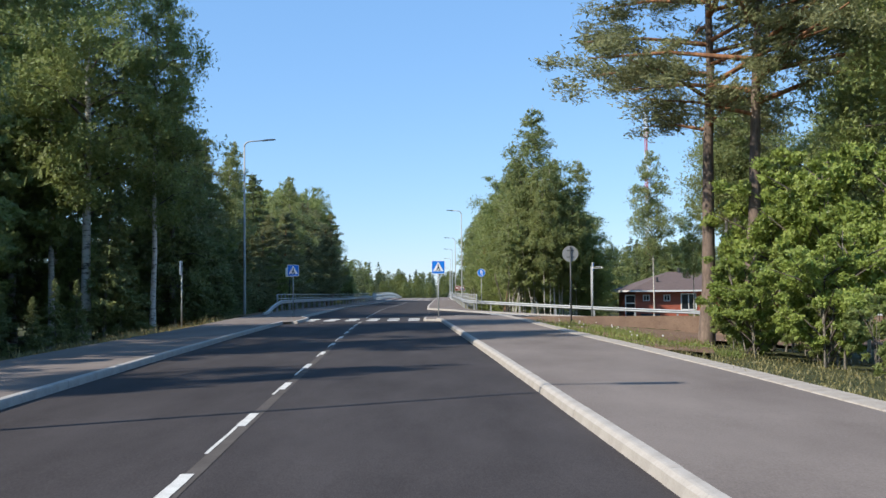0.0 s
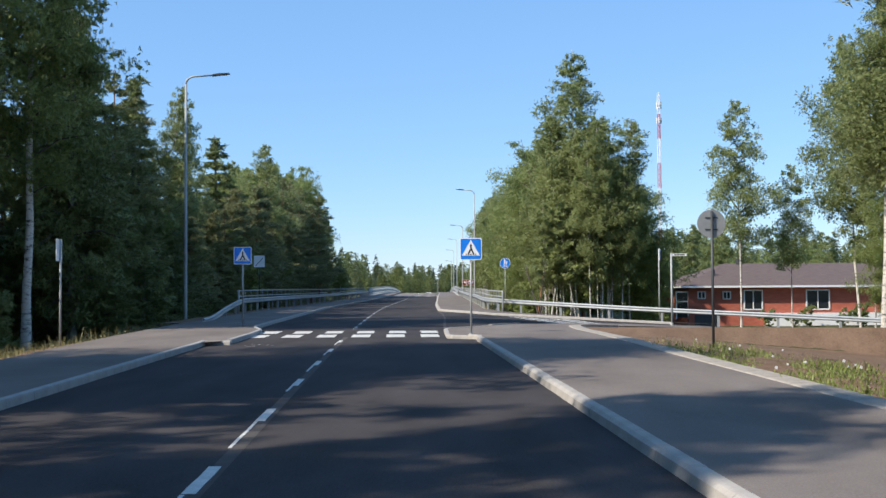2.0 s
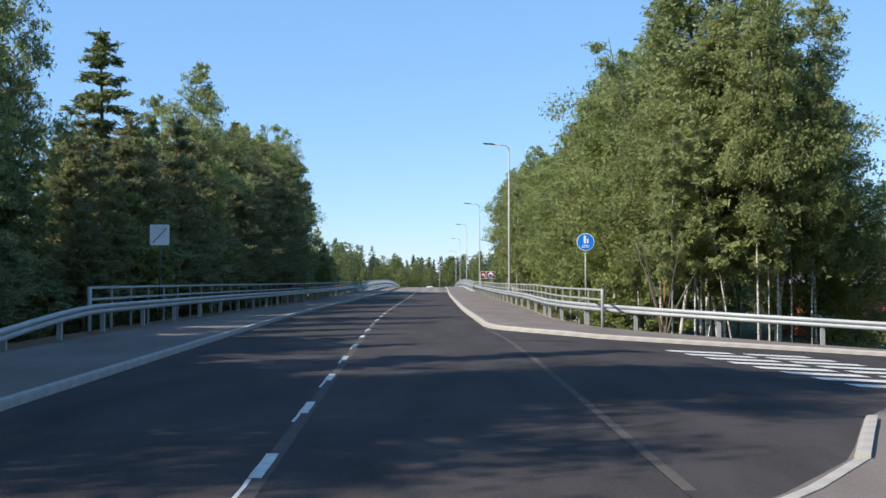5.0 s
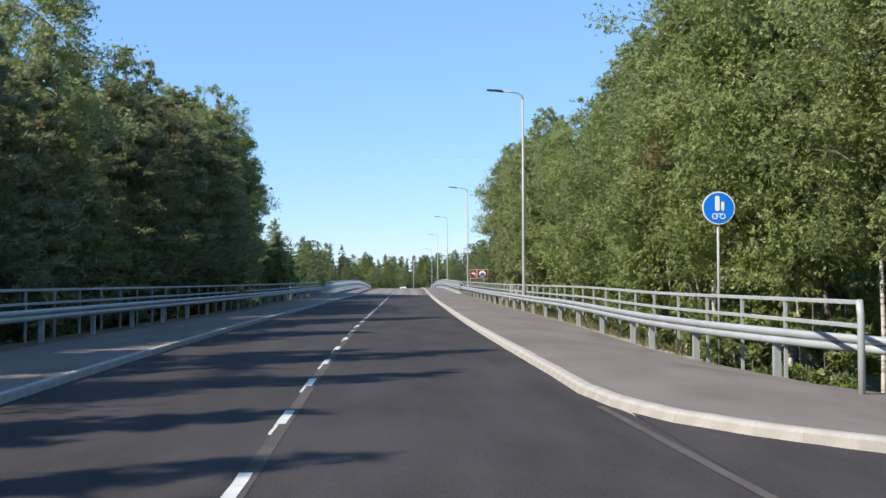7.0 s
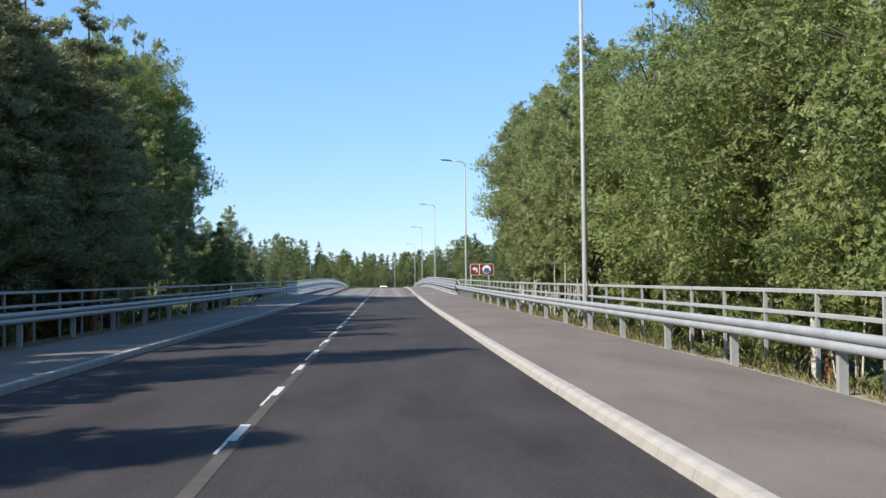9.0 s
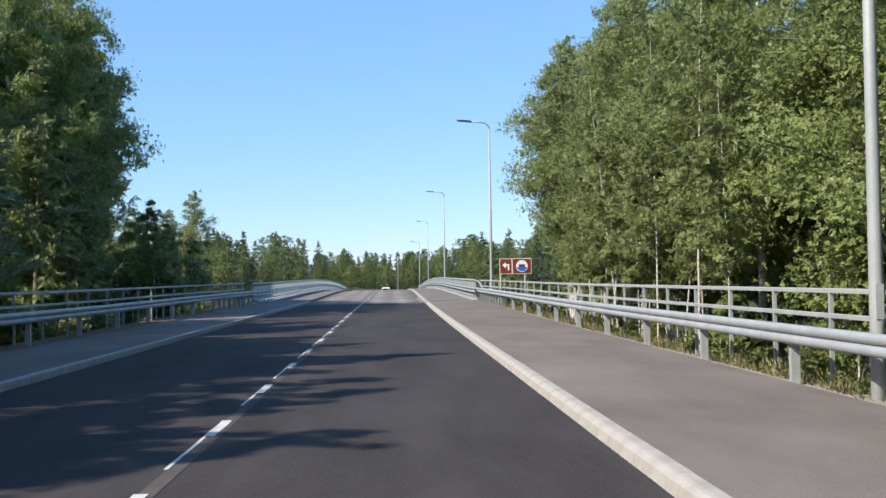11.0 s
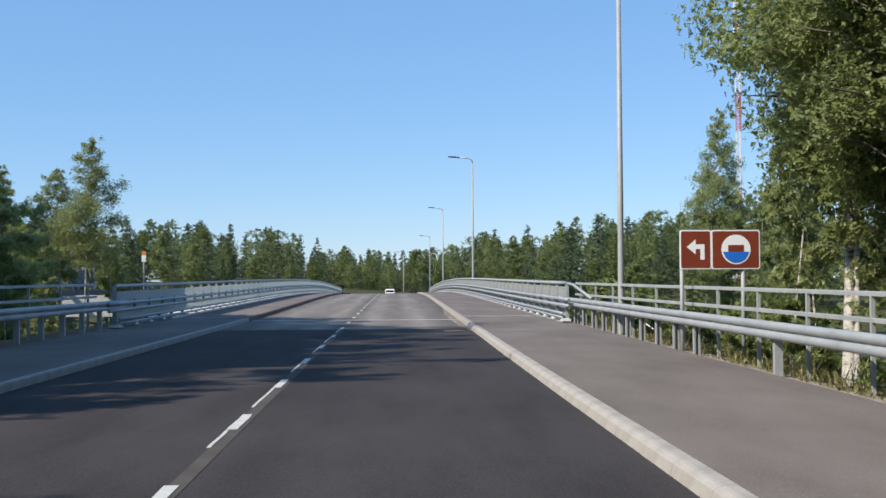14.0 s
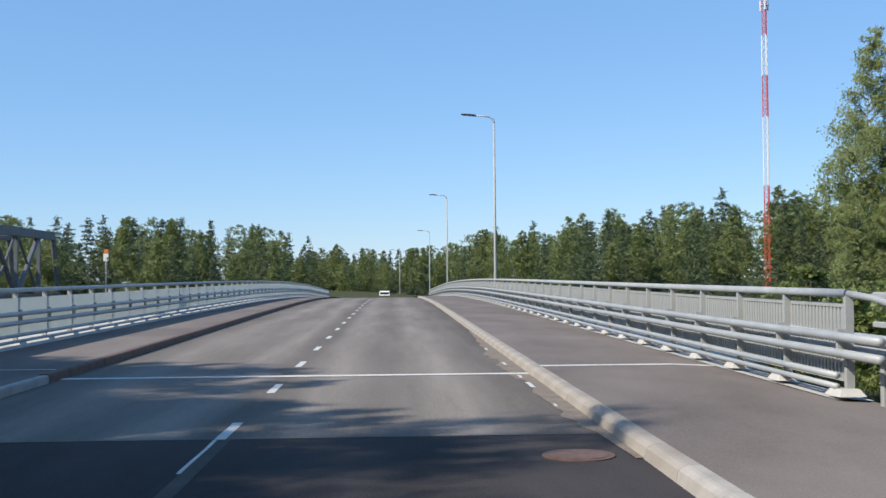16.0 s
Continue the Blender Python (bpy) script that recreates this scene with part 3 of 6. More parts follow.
def lay_dash(me, y, dx=0.0):
    yaw = math.degrees(math.atan2(-(cx(y + 1) - cx(y - 1)), 2))
    tip = math.degrees(math.atan2(rz(y + 1) - rz(y - 1), 2))
    shared("dash", me, marks, pose(cx(y) + dx, y, rz(y) + 0.009, tip, 0, yaw))


def lay_hair(y, length):
    """The thin remains of an older line, up to the near end of a dash."""
    y -= 0.6 + length / 2
    yaw = math.degrees(math.atan2(-(cx(y + 1) - cx(y - 1)), 2))
    shared("line_trace", HAIR, marks, pose(cx(y) - 0.035, y, rz(y) + 0.0085, math.degrees(math.atan2(rz(y + 1) - rz(y - 1), 2)), 0, yaw) @ Matrix.Diagonal((1, length, 1, 1)))


hair = random.Random(8)
for k in range(11):
    lay_dash(DASH, 8.0 + 4.05 * k)
    lay_hair(8.0 + 4.05 * k, hair.uniform(0.5, 1.9))
for k in range(58):
    y = 58.6 + 3.942 * k
    lay_dash(DASH, y)
    if y < SEAM + 2:
        lay_hair(y, hair.uniform(0.6, 1.1) if y < 112 else hair.uniform(1.0, 2.2))
strip("road_strip", -20, 51, lambda y: cx(y) - 0.03, lambda y: cx(y) + 0.1, 0.004, WORN, "grey worn strip along the centre seam", "road seam", 0.6, 1)
strip("road_strip", 56, SEAM, lambda y: cx(y) - 0.03, lambda y: cx(y) + 0.1, 0.004, WORN, "grey worn strip along the centre seam", "road seam", 0.6, 1)
strip("road_strip", 57.5, 83, lambda y: curve((57.5, -1.0, 70, -0.95, 77, -1.05, 83, -1.3), y), lambda y: curve((57.5, -0.9, 70, -0.85, 77, -0.95, 83, -1.2), y), 0.007, WORN, "pale seam where the side street joins", "road seam", 0.6, 1)
for y, w, l in ((174.6, 1.0, 0.25), (176.9, 1.8, 0.7), (178.1, 1.3, 0.4), (180.4, 1.6, 0.5), (184.0, 1.2, 0.6)):
    shared("dash", HAIR, marks, pose(right_kerb(y) - 0.17, y, rz(y) + 0.011) @ Matrix.Diagonal((w, l, 1, 1)))
zebra = thing("zebra_crossing", "two rows of white crossing blocks", "road marking", Matrix(), kind="structure")
ZEB = dash_mesh(0.53, 1.7)
for row, y in enumerate((51.6, 54.3)):
    for k in range(6):
        x = -1.4 - 1.0 * k - 0.05 * row
        shared("block", ZEB, zebra, pose(x, y + 0.02 * k, rz(y) + 0.009, 0, 0, 2.5))
flecks = thing("paint_traces", "scattered remains of white paint on the asphalt", "road marking", Matrix(), kind="structure")
FLECK, bits = dash_mesh(0.1, 0.22), random.Random(19)
for k in range(8):
    x, y = bits.gauss(-5.55, 0.22), bits.gauss(46.9, 0.4)
    shared("fleck", FLECK, flecks, pose(x, y, rz(y) + 0.007, 0, 0, bits.uniform(0, 180)) @ Matrix.Diagonal((bits.uniform(0.25, 0.6), bits.uniform(0.25, 0.8), 1, 1)))
zebra2 = thing("zebra_crossing", "long white crossing blocks over the side street", "road marking", Matrix(), kind="structure")
ZEB2 = dash_mesh(0.5, 1.45)
for k in range(8):
    for side in (0, 1):
        x, y = 4.35 - 0.19 * k + 1.75 * side, 66.6 + 1.0 * k + 0.15 * side
        shared("block", ZEB2, zebra2, pose(x, y, pz(x, y) + 0.014, 0, 3.1, 0) @ pose(0, 0, 0, 0, 0, -84))
strip("road_dirt", 171, 191, lambda y: right_kerb(y) - 0.05 - 0.34 * step(171, 174.5, y) * (1 - step(182, 191, y)) * (0.6 + 0.5 * wave(3, y, 1.9)), lambda y: right_kerb(y) + 0.03, 0.009, DIRT, "sandy dirt gathered along the kerb", "dirt", 0.2, 2)
strip("edge_strip", 174, 300, lambda y: 1.3 + (cx(y) - cx(200) if y > 200 else 0), lambda y: 1.74 + (cx(y) - cx(200) if y > 200 else 0), UP + 0.012, CONCRETE, "pale concrete edge under the parapet", "bridge edge", 1.5, 1)
joint = strip("expansion_joint", JOINT - 0.11, JOINT + 0.11, lambda y: left_kerb(y) - 0.02, lambda y: right_kerb(y) + 0.02, 0.01, JOINT_PALE, "pale expansion joint across the road", "joint", 0.16, 6)
strip("expansion_joint", JOINT - 0.1, JOINT + 0.1, lambda y: right_kerb(y) + 0.17, lambda y: 1.7, UP + 0.006, JOINT_PALE, "pale joint across the cycle path", "joint", 0.1, 3)
strip("expansion_joint", JOINT + 0.4, JOINT + 0.5, lambda y: left_outer(y), lambda y: left_kerb(y) - 0.15, UP, JOINT_PALE, "pale joint across the footpath", "joint", 0.1, 3)
strip("path_seam", 168.38, 168.44, lambda y: right_kerb(y) + 0.17, lambda y: 1.68, UP + 0.004, WORN, "thin dark seam across the cycle path", "seam", 0.06, 3)
hole = thing("manhole_cover", "round rusty iron manhole cover set in the road", "manhole cover", pose(-2.02, 171.2, rz(171.2) + 0.006))
Shape().tube([(0, 0, -0.02), (0, 0, 0.004)], 0.3, 24).make("frame", RUST, hole)
Shape().tube([(0, 0, 0.0), (0, 0, 0.008)], 0.25, 24).make("cover", RUST, hole, "ribbed iron lid")


# ---- signs ----
def crossing_sign(x, y, z, yaw, label, pole_h=2.2):
    t = thing("crossing_sign", label, "road sign", pose(x, y, z, 0, 0, yaw), "pedestrian crossing signs")
    Shape().tube([(0, 0, -0.1), (0, 0, pole_h + 0.5)], 0.03, 12).make("pole", STEEL_OLD, t, "round galvanised pole", True)
    Shape().tube([(0, 0, -0.02), (0, 0, 0.05)], 0.06, 12).make("foot", STEEL_OLD, t)
    c = pole_h + 0.33
    plate = Shape()
    plate.prism([(a, b + c) for a, b in rounded(0.66, 0.66, 0.05)], -0.062, -0.04)
    plate = plate.make("plate", WHITE, t, "white-bordered sign plate")
    Shape().prism([(a, b + c) for a, b in rounded(0.61, 0.61, 0.035)], -0.067, -0.061).make("panel", BLUE, plate, "blue field")
    Shape().prism([(-0.27, c - 0.2), (0, c + 0.275), (0.27, c - 0.2)][::-1], -0.072, -0.066).make("triangle", WHITE, plate, "white triangle")
    mark = Shape()
    mark.prism([(-0.105, c - 0.16), (-0.015, c + 0.03), (-0.03, c + 0.1), (0.0, c + 0.17), (0.03, c + 0.1), (0.02, c + 0.03), (0.105, c - 0.15), (0.06, c - 0.15), (0.0, c - 0.04), (-0.06, c - 0.16)][::-1], -0.077, -0.071)
    mark.make("emblem", BLACK, plate, "plain dark forked shape")
    for k in (-2, -1, 0, 1, 2):
        Shape().prism([(k * 0.085 - 0.02 + 0.012 * -k, c - 0.185), (k * 0.085 + 0.02 + 0.012 * -k, c - 0.185), (k * 0.075 + 0.015 - 0.012 * k, c - 0.145), (k * 0.075 - 0.015 - 0.012 * k, c - 0.145)], -0.076, -0.0705).make("bar", BLACK, plate, "short black bar")
    plate.matrix_basis = Matrix.Translation((0, 0, 0.06 * c)) @ Matrix.Diagonal((0.94, 1, 0.94, 1))
    for h in (c + 0.15, c - 0.15):
        Shape().box((0, -0.035, h), (0.3, 0.02, 0.03)).make("bracket", STEEL_OLD, t)
    return t


crossing_sign(-0.22, 50.6, pz(-0.2, 50) + UP - 0.05, 0, "blue and white crossing sign on a galvanised pole at the kerb", 2.09)
crossing_sign(-8.05, 58.2, pz(-8.05, 58) + UP, 6, "shaded blue crossing sign on a pole beside the footpath", 2.12)


def bike_sign(x, y, z):
    t = thing("cycle_path_sign", "round blue path sign on a pole behind the railing", "road sign", pose(x, y, z))
    Shape().tube([(0, 0, -0.3), (0, 0, 3.45)], 0.03, 12).make("pole", STEEL_OLD, t, "", True)
    c = 3.2
    plate = Shape().prism(disc(0.36, cz=c), -0.062, -0.04).make("plate", WHITE, t, "white-rimmed disc")
    Shape().prism(disc(0.335, cz=c), -0.067, -0.061).make("panel", BLUE, plate, "blue field")
    e = Shape()
    e.prism([(a * 1.0 - 0.03, b + c + 0.1) for a, b in rounded(0.1, 0.34, 0.05)], -0.073, -0.066)
    e.prism([(a + 0.09, b + c + 0.04) for a, b in rounded(0.07, 0.2, 0.035)], -0.073, -0.066)
    e.make("emblem", WHITE, plate, "two plain white upright shapes")
    w = Shape()
    for sx in (-0.085, 0.085):
        ring = disc(0.065, 16, sx, c - 0.18)
        for i in range(16):
            a, b = ring[i], ring[(i + 1) % 16]
            a2, b2 = (sx + (a[0] - sx) * 0.7, c - 0.18 + (a[1] - c + 0.18) * 0.7), (sx + (b[0] - sx) * 0.7, c - 0.18 + (b[1] - c + 0.18) * 0.7)
            w.prism([a, b, b2, a2], -0.073, -0.066)
    w.prism([(-0.09, c - 0.185), (-0.03, c - 0.12), (0.06, c - 0.12), (0.09, c - 0.185), (0.075, c - 0.185), (0.05, c - 0.135), (-0.02, c - 0.135), (-0.07, c - 0.185)], -0.073, -0.066)
    w.make("cycle_emblem", WHITE, plate, "white bicycle outline")
    return t


bike_sign(3.33, 94.0, -0.15)

# round sign seen from behind
t = thing("round_sign", "back of a round grey road sign on a dark pole", "road sign", pose(5.4, 45.8, ground_z(5.4, 45.8)))
hb = 3.0 - ground_z(5.4, 45.8)
Shape().tube([(0, 0, -0.2), (0, 0, hb + 0.3)], 0.032, 12).make("pole", DARK_METAL, t, "dark pole", True)
Shape().prism(disc(0.34, cz=hb), 0.04, 0.06).make("plate", SIGN_GREY, t, "bare grey back of the disc")
for h in (hb + 0.14, hb - 0.14):
    Shape().box((0, 0.035, h), (0.3, 0.02, 0.03)).make("bracket", DARK_METAL, t)
# sign seen edge on, at the trees
t = thing("edge_sign", "pale road sign seen edge on, on a thin pole", "road sign", pose(-13.1, 54.3, ground_z(-13.1, 54.3), 0, 0, 4))
he = 3.1 - ground_z(-13.1, 54.3)
Shape().tube([(0, 0, -0.2), (0, 0, he)], 0.035, 10).make("pole", STEEL_OLD, t, "", True)
Shape().box((-0.05, 0, he - 0.35), (0.02, 0.64, 0.7)).make("plate", WHITE, t)
# name sign on its post at the corner
t = thing("street_name_sign", "thin plate on a post at the soil bank", "street sign", pose(9.62, 70.2, ground_z(9.62, 70.2)))
hs = 3.0 - ground_z(9.62, 70.2)
Shape().tube([(0, 0, -0.2), (0, 0, hs)], 0.045, 10).make("post", STEEL_OLD, t, "", True)
Shape().box((0.36, 0, hs - 0.08), (0.7, 0.03, 0.11)).make("plate", WHITE, t)
Shape().box((0.38, -0.018, hs - 0.08), (0.5, 0.006, 0.045)).make("writing_bar", BLACK, t, "unreadable dark lettering bar")
Shape().tube([(0, 0, 0.02), (0, 0, 0.25)], 0.08, 10).make("footing", CONCRETE, t)
# blue sign seen edge on at the side street
t = thing("side_sign", "blue road sign seen nearly edge on", "road sign", pose(11.1, 80.4, ground_z(11.1, 80.4), 0, 0, 74))
hs = 3.55 - ground_z(11.1, 80.4)
Shape().tube([(0, 0, -0.2), (0, 0, hs)], 0.035, 10).make("pole", STEEL_OLD, t, "", True)
p = Shape().prism([(a, b + hs - 0.35) for a, b in rounded(0.64, 0.64, 0.05)], -0.06, -0.04).make("plate", WHITE, t)
Shape().prism([(a, b + hs - 0.35) for a, b in rounded(0.58, 0.58, 0.04)], -0.066, -0.059).make("panel", BLUE, p)
# small white sign behind the fence on the shaded side
t = thing("square_sign", "small white square sign on a thin dark pole", "road sign", pose(-12.45, 88, ground_z(-12.45, 88)))
hs = 3.45 - ground_z(-12.45, 88)
Shape().tube([(0, 0, -0.2), (0, 0, hs)], 0.03, 10).make("pole", DARK_METAL, t, "", True)
p = Shape().prism([(a, b + hs - 0.32) for a, b in rounded(0.68, 0.72, 0.04)], -0.06, -0.04).make("plate", WHITE, t)
Shape().prism([(-0.26, hs - 0.6), (-0.2, hs - 0.6), (0.26, hs - 0.1), (0.2, hs - 0.1)], -0.066, -0.059).make("stripe", SIGN_GREY, p)


def attraction_sign():
    """Brown direction sign: an arrow panel and an emblem panel, bordered white."""
    zb = ground_z(2.3, 162.3)
    t = thing("attraction_sign", "brown direction sign with a white arrow on two posts", "road sign", pose(1.76, 162.3, 0, 0, 0, 0))
    for n, (x0, x1) in enumerate(((0.0, 0.6), (0.6, 1.53))):
        w, xm = x1 - x0, (x0 + x1) / 2
        fr = Shape().prism([(a + xm, b + 1.93) for a, b in rounded(w, 0.74, 0.04)], -0.06, -0.04).make("plate", WHITE, t, "white-edged panel")
        Shape().prism([(a + xm, b + 1.93) for a, b in rounded(w - 0.05, 0.69, 0.03)], -0.066, -0.059).make("panel", BROWN, fr, "red-brown field")
        if n == 0:
            Shape().prism([(0.13, 1.98), (0.3, 2.12), (0.3, 2.03), (0.47, 2.03), (0.47, 1.74), (0.39, 1.74), (0.39, 1.94), (0.3, 1.94), (0.3, 1.84)][::-1], -0.072, -0.065).make("arrow", WHITE, fr, "white arrow pointing back")
        else:
            Shape().prism(disc(0.28, cx=1.07, cz=1.93), -0.071, -0.065).make("emblem", WHITE, fr, "white round emblem")
            Shape().prism([p for p in disc(0.25, 36, 1.07, 1.93) if p[1] < 1.9], -0.076, -0.07).make("emblem_base", PIPE_BLUE, fr, "blue lower half")
            Shape().box((1.07, -0.073, 1.95), (0.3, 0.006, 0.13)).make("emblem_block", BROWN, fr, "plain brown block")
    for x in (0.05, 1.22):
        Shape().tube([(x, 0, zb - 0.2), (x, 0, 2.2)], 0.04, 10).make("post", STEEL_OLD, t, "", True)
    return t


attraction_sign()


# ---- street lamps ----
def street_lamp(height, reach):
    t = thing("street_lamp", "tall galvanised street lamp with a flat head on a curved arm", "street lamp", Matrix(), "street lamps")
    Shape().tube([(0, 0, -0.6), (0, 0, 0.6), (0, 0, 3), (0, 0, height - 0.45)], [0.09, 0.085, 0.075, 0.05], 12).make("mast", STEEL_OLD, t, "", True)
    pts = [(-(1 - math.cos(u)) * 0.42, 0, height - 0.45 + math.sin(u) * 0.34) for u in np.linspace(0, math.pi / 2 * 0.94, 8)]
    pts.append((-reach + 0.7, 0, height - 0.05))
    Shape().tube(pts, [0.05] * 4 + [0.04] * 5, 10).make("arm", STEEL_OLD, t, "", True)
    hd = Shape()
    hd.prism([(-reach + 0.8, height - 0.1), (-reach + 0.75, height - 0.03), (-reach + 0.5, height + 0.01), (-reach, height + 0.03), (-reach - 0.02, height - 0.01), (-reach + 0.5, height - 0.07)], -0.14, 0.14)
    hd = hd.make("head", DARK_METAL, t, "flat dark lamp head")
    Shape().box((-reach + 0.3, 0, height - 0.05), (0.36, 0.2, 0.015), Matrix()).make("lens", GLASS, hd)
    Shape().box((0.0, -0.085, 1.0), (0.09, 0.012, 0.4)).make("hatch", STEEL_OLD, t)
    return t


lamp = street_lamp(10.58, 1.72)
lamp.matrix_basis = pose(2.14, 122.8, 0.1)
for x, y, z in ((1.93, 168.4, -0.75), (1.9, 219.0, -0.5), (1.9, 268, -0.9), (1.9, 317, -2.2), (-2.0, 366, -3.6)):
    copy_thing(lamp, pose(x, y, z))
tall = street_lamp(11.6, 2.0)
tall.matrix_basis = pose(-12.75, 69.6, -0.25, 0, 0, 180)
copy_thing(tall, pose(-9.9, 8.3, -0.4, 0, 0, 180))


# ---- guard rails and fences ----
def lobe(h, r, n=9):
    return [(r * 0.9 * math.sin(radians(180 * i / n)), h + r * -math.cos(radians(180 * i / n))) for i in range(n + 1)]


BEAM = [(-0.03, -0.128)] + lobe(-0.066, 0.062) + lobe(0.066, 0.062) + [(-0.03, 0.128)]


def post_mesh(name, w, d, z0, z1, mat):
    s = Shape()
    s.prism([(-w / 2, z0), (w / 2, z0), (w / 2, z1 - 0.01), (w / 2 - 0.01, z1), (-w / 2 + 0.01, z1), (-w / 2, z1 - 0.01)], -d / 2, d / 2)
    me = bpy.data.meshes.new(name)
    me.from_pydata([tuple(v) for v in s.v], [], s.f)
    me.materials.append(mat)
    return me


def channel_post(z0, z1, web):
    """A channel section: two flanges and the web between them, open to the road's way."""
    s = Shape().box((-0.043, 0, (z0 + z1) / 2), (0.03, 0.09, z1 - z0)).box((0.043, 0, (z0 + z1) / 2), (0.03, 0.09, z1 - z0)).box((0, web, (z0 + z1) / 2), (0.056, 0.008, z1 - z0))
    me = bpy.data.meshes.new("rail_post")
    me.from_pydata([tuple(v) for v in s.v], [], s.f)
    me.materials.append(STEEL_OLD)
    return me


RAIL_POST, OPEN_POST = channel_post(-0.6, 0.6, -0.04), channel_post(-0.6, 0.6, 0.04)
FENCE_POST = post_mesh("fence_post", 0.05, 0.05, -0.6, 1.17, STEEL_OLD)


def side_beam(owner, pts, height, side):
    """The rounded double-wave beam along a line of (x, y, z); side is +1 where the road lies to the right of the line's way."""
    prof = [(a * side, b + height) for a, b in BEAM]
    if side < 0:
        prof = prof[::-1]
    return Shape().sweep(pts, prof).make("beam", STEEL, owner, "galvanised double-wave beam", True)


def right_line(y):
    return curve((84, 1.86, 90, 1.8, 96, 1.76, 160, 1.72, 176, 1.55), y)


guard = thing("guard_rail", "galvanised guard rail beside the cycle path", "guard rail", Matrix())
bend = [(x, y) for x, y in RAIL_R]
line = resample(bend, 40) + [(right_line(y), y) for y in np.arange(96, 178, 2.0)]
side_beam(guard, [(x, y, pz(x, y) + UP) for x, y in line], 0.62, -1)
for x, y in resample(bend, 16):
    shared("rail_post", RAIL_POST, guard, pose(x + 0.09, y + 0.02, pz(x, y) + UP, 0, 0, 0))
for y in list(np.arange(96.0, 160, 4.08)) + list(np.arange(161.3, 174, 1.36)):
    shared("rail_post", RAIL_POST if y < 160 else OPEN_POST, guard, pose(right_line(y) + 0.09, y, pz(1.7, y) + UP))
fence = thing("railing", "galvanised two-bar railing behind the guard rail", "railing", Matrix())
fl = [(2.62, 84.9)] + [(curve((85, 2.62, 96, 2.3, 160, 2.15, 174, 1.75), y), y) for y in np.arange(86, 174.5, 1.0)]
for h, name in ((1.17, "top_bar"), (0.85, "middle_bar")):
    Shape().sweep([(x, y, pz(1.7, y) + UP + h) for x, y in fl], [(-0.025, -0.028), (0.025, -0.028), (0.025, 0.02), (0.0, 0.032), (-0.025, 0.02)]).make(name, STEEL_OLD, fence)
Shape().tube([(2.62, 84.9, pz(1.7, 85) + UP + h) for h in (-0.5, 1.0)] + [(2.62, 84.95, pz(1.7, 85) + UP + 1.2)], 0.05, 10).make("end_post", STEEL_OLD, fence, "stout rounded end post", True)
for y in np.arange(87.6, 174, 2.04):
    x = curve((85, 2.62, 96, 2.3, 160, 2.15, 174, 1.75), y)
    shared("fence_post", FENCE_POST, fence, pose(x, y, pz(1.7, y) + UP))

guard_l = thing("guard_rail", "shaded galvanised guard rail sloping to the ground at its end", "guard rail", Matrix())
LX = (60, -10.45, 64, -10.5, 70, -11.1, 79.3, -11.7, 95, -11.75, 155, -11.65, 165, -11.4, 172, -11.1, 182, -11.1)
lp = [(curve(LX, y), y, rz(y) + UP - 0.62 * (1 - step(63, 79, y))) for y in np.arange(63, 173.5, 1.0)]
side_beam(guard_l, lp, 0.62, 1)
for y in list(np.arange(67.5, 79, 3.9)) + list(np.arange(79.4, 160, 4.05)) + list(np.arange(161, 172, 1.36)):
    shared("rail_post", RAIL_POST, guard_l, pose(curve(LX, y) - 0.09, y, rz(y) + UP - 0.62 * (1 - step(63, 79, y))))
fence_l = thing("railing", "galvanised two-bar railing below the trees", "railing", Matrix())
fl = [(curve(LX, y) - 0.45, y) for y in np.arange(79.4, 172.2, 1.0)]
for h, name in ((1.17, "top_bar"), (0.85, "middle_bar")):
    Shape().sweep([(x, y, rz(y) + UP + h) for x, y in fl], [(-0.025, -0.028), (0.025, -0.028), (0.025, 0.02), (0.0, 0.032), (-0.025, 0.02)]).make(name, STEEL_OLD, fence_l)
Shape().tube([(fl[0][0], 79.4, rz(79) + UP + h) for h in (-0.5, 1.2)], 0.06, 10).make("end_post", STEEL_OLD, fence_l, "stout end post", True)
for y in np.arange(81.4, 171.5, 2.03):
    shared("fence_post", FENCE_POST, fence_l, pose(curve(LX, y) - 0.45, y, rz(y) + UP))


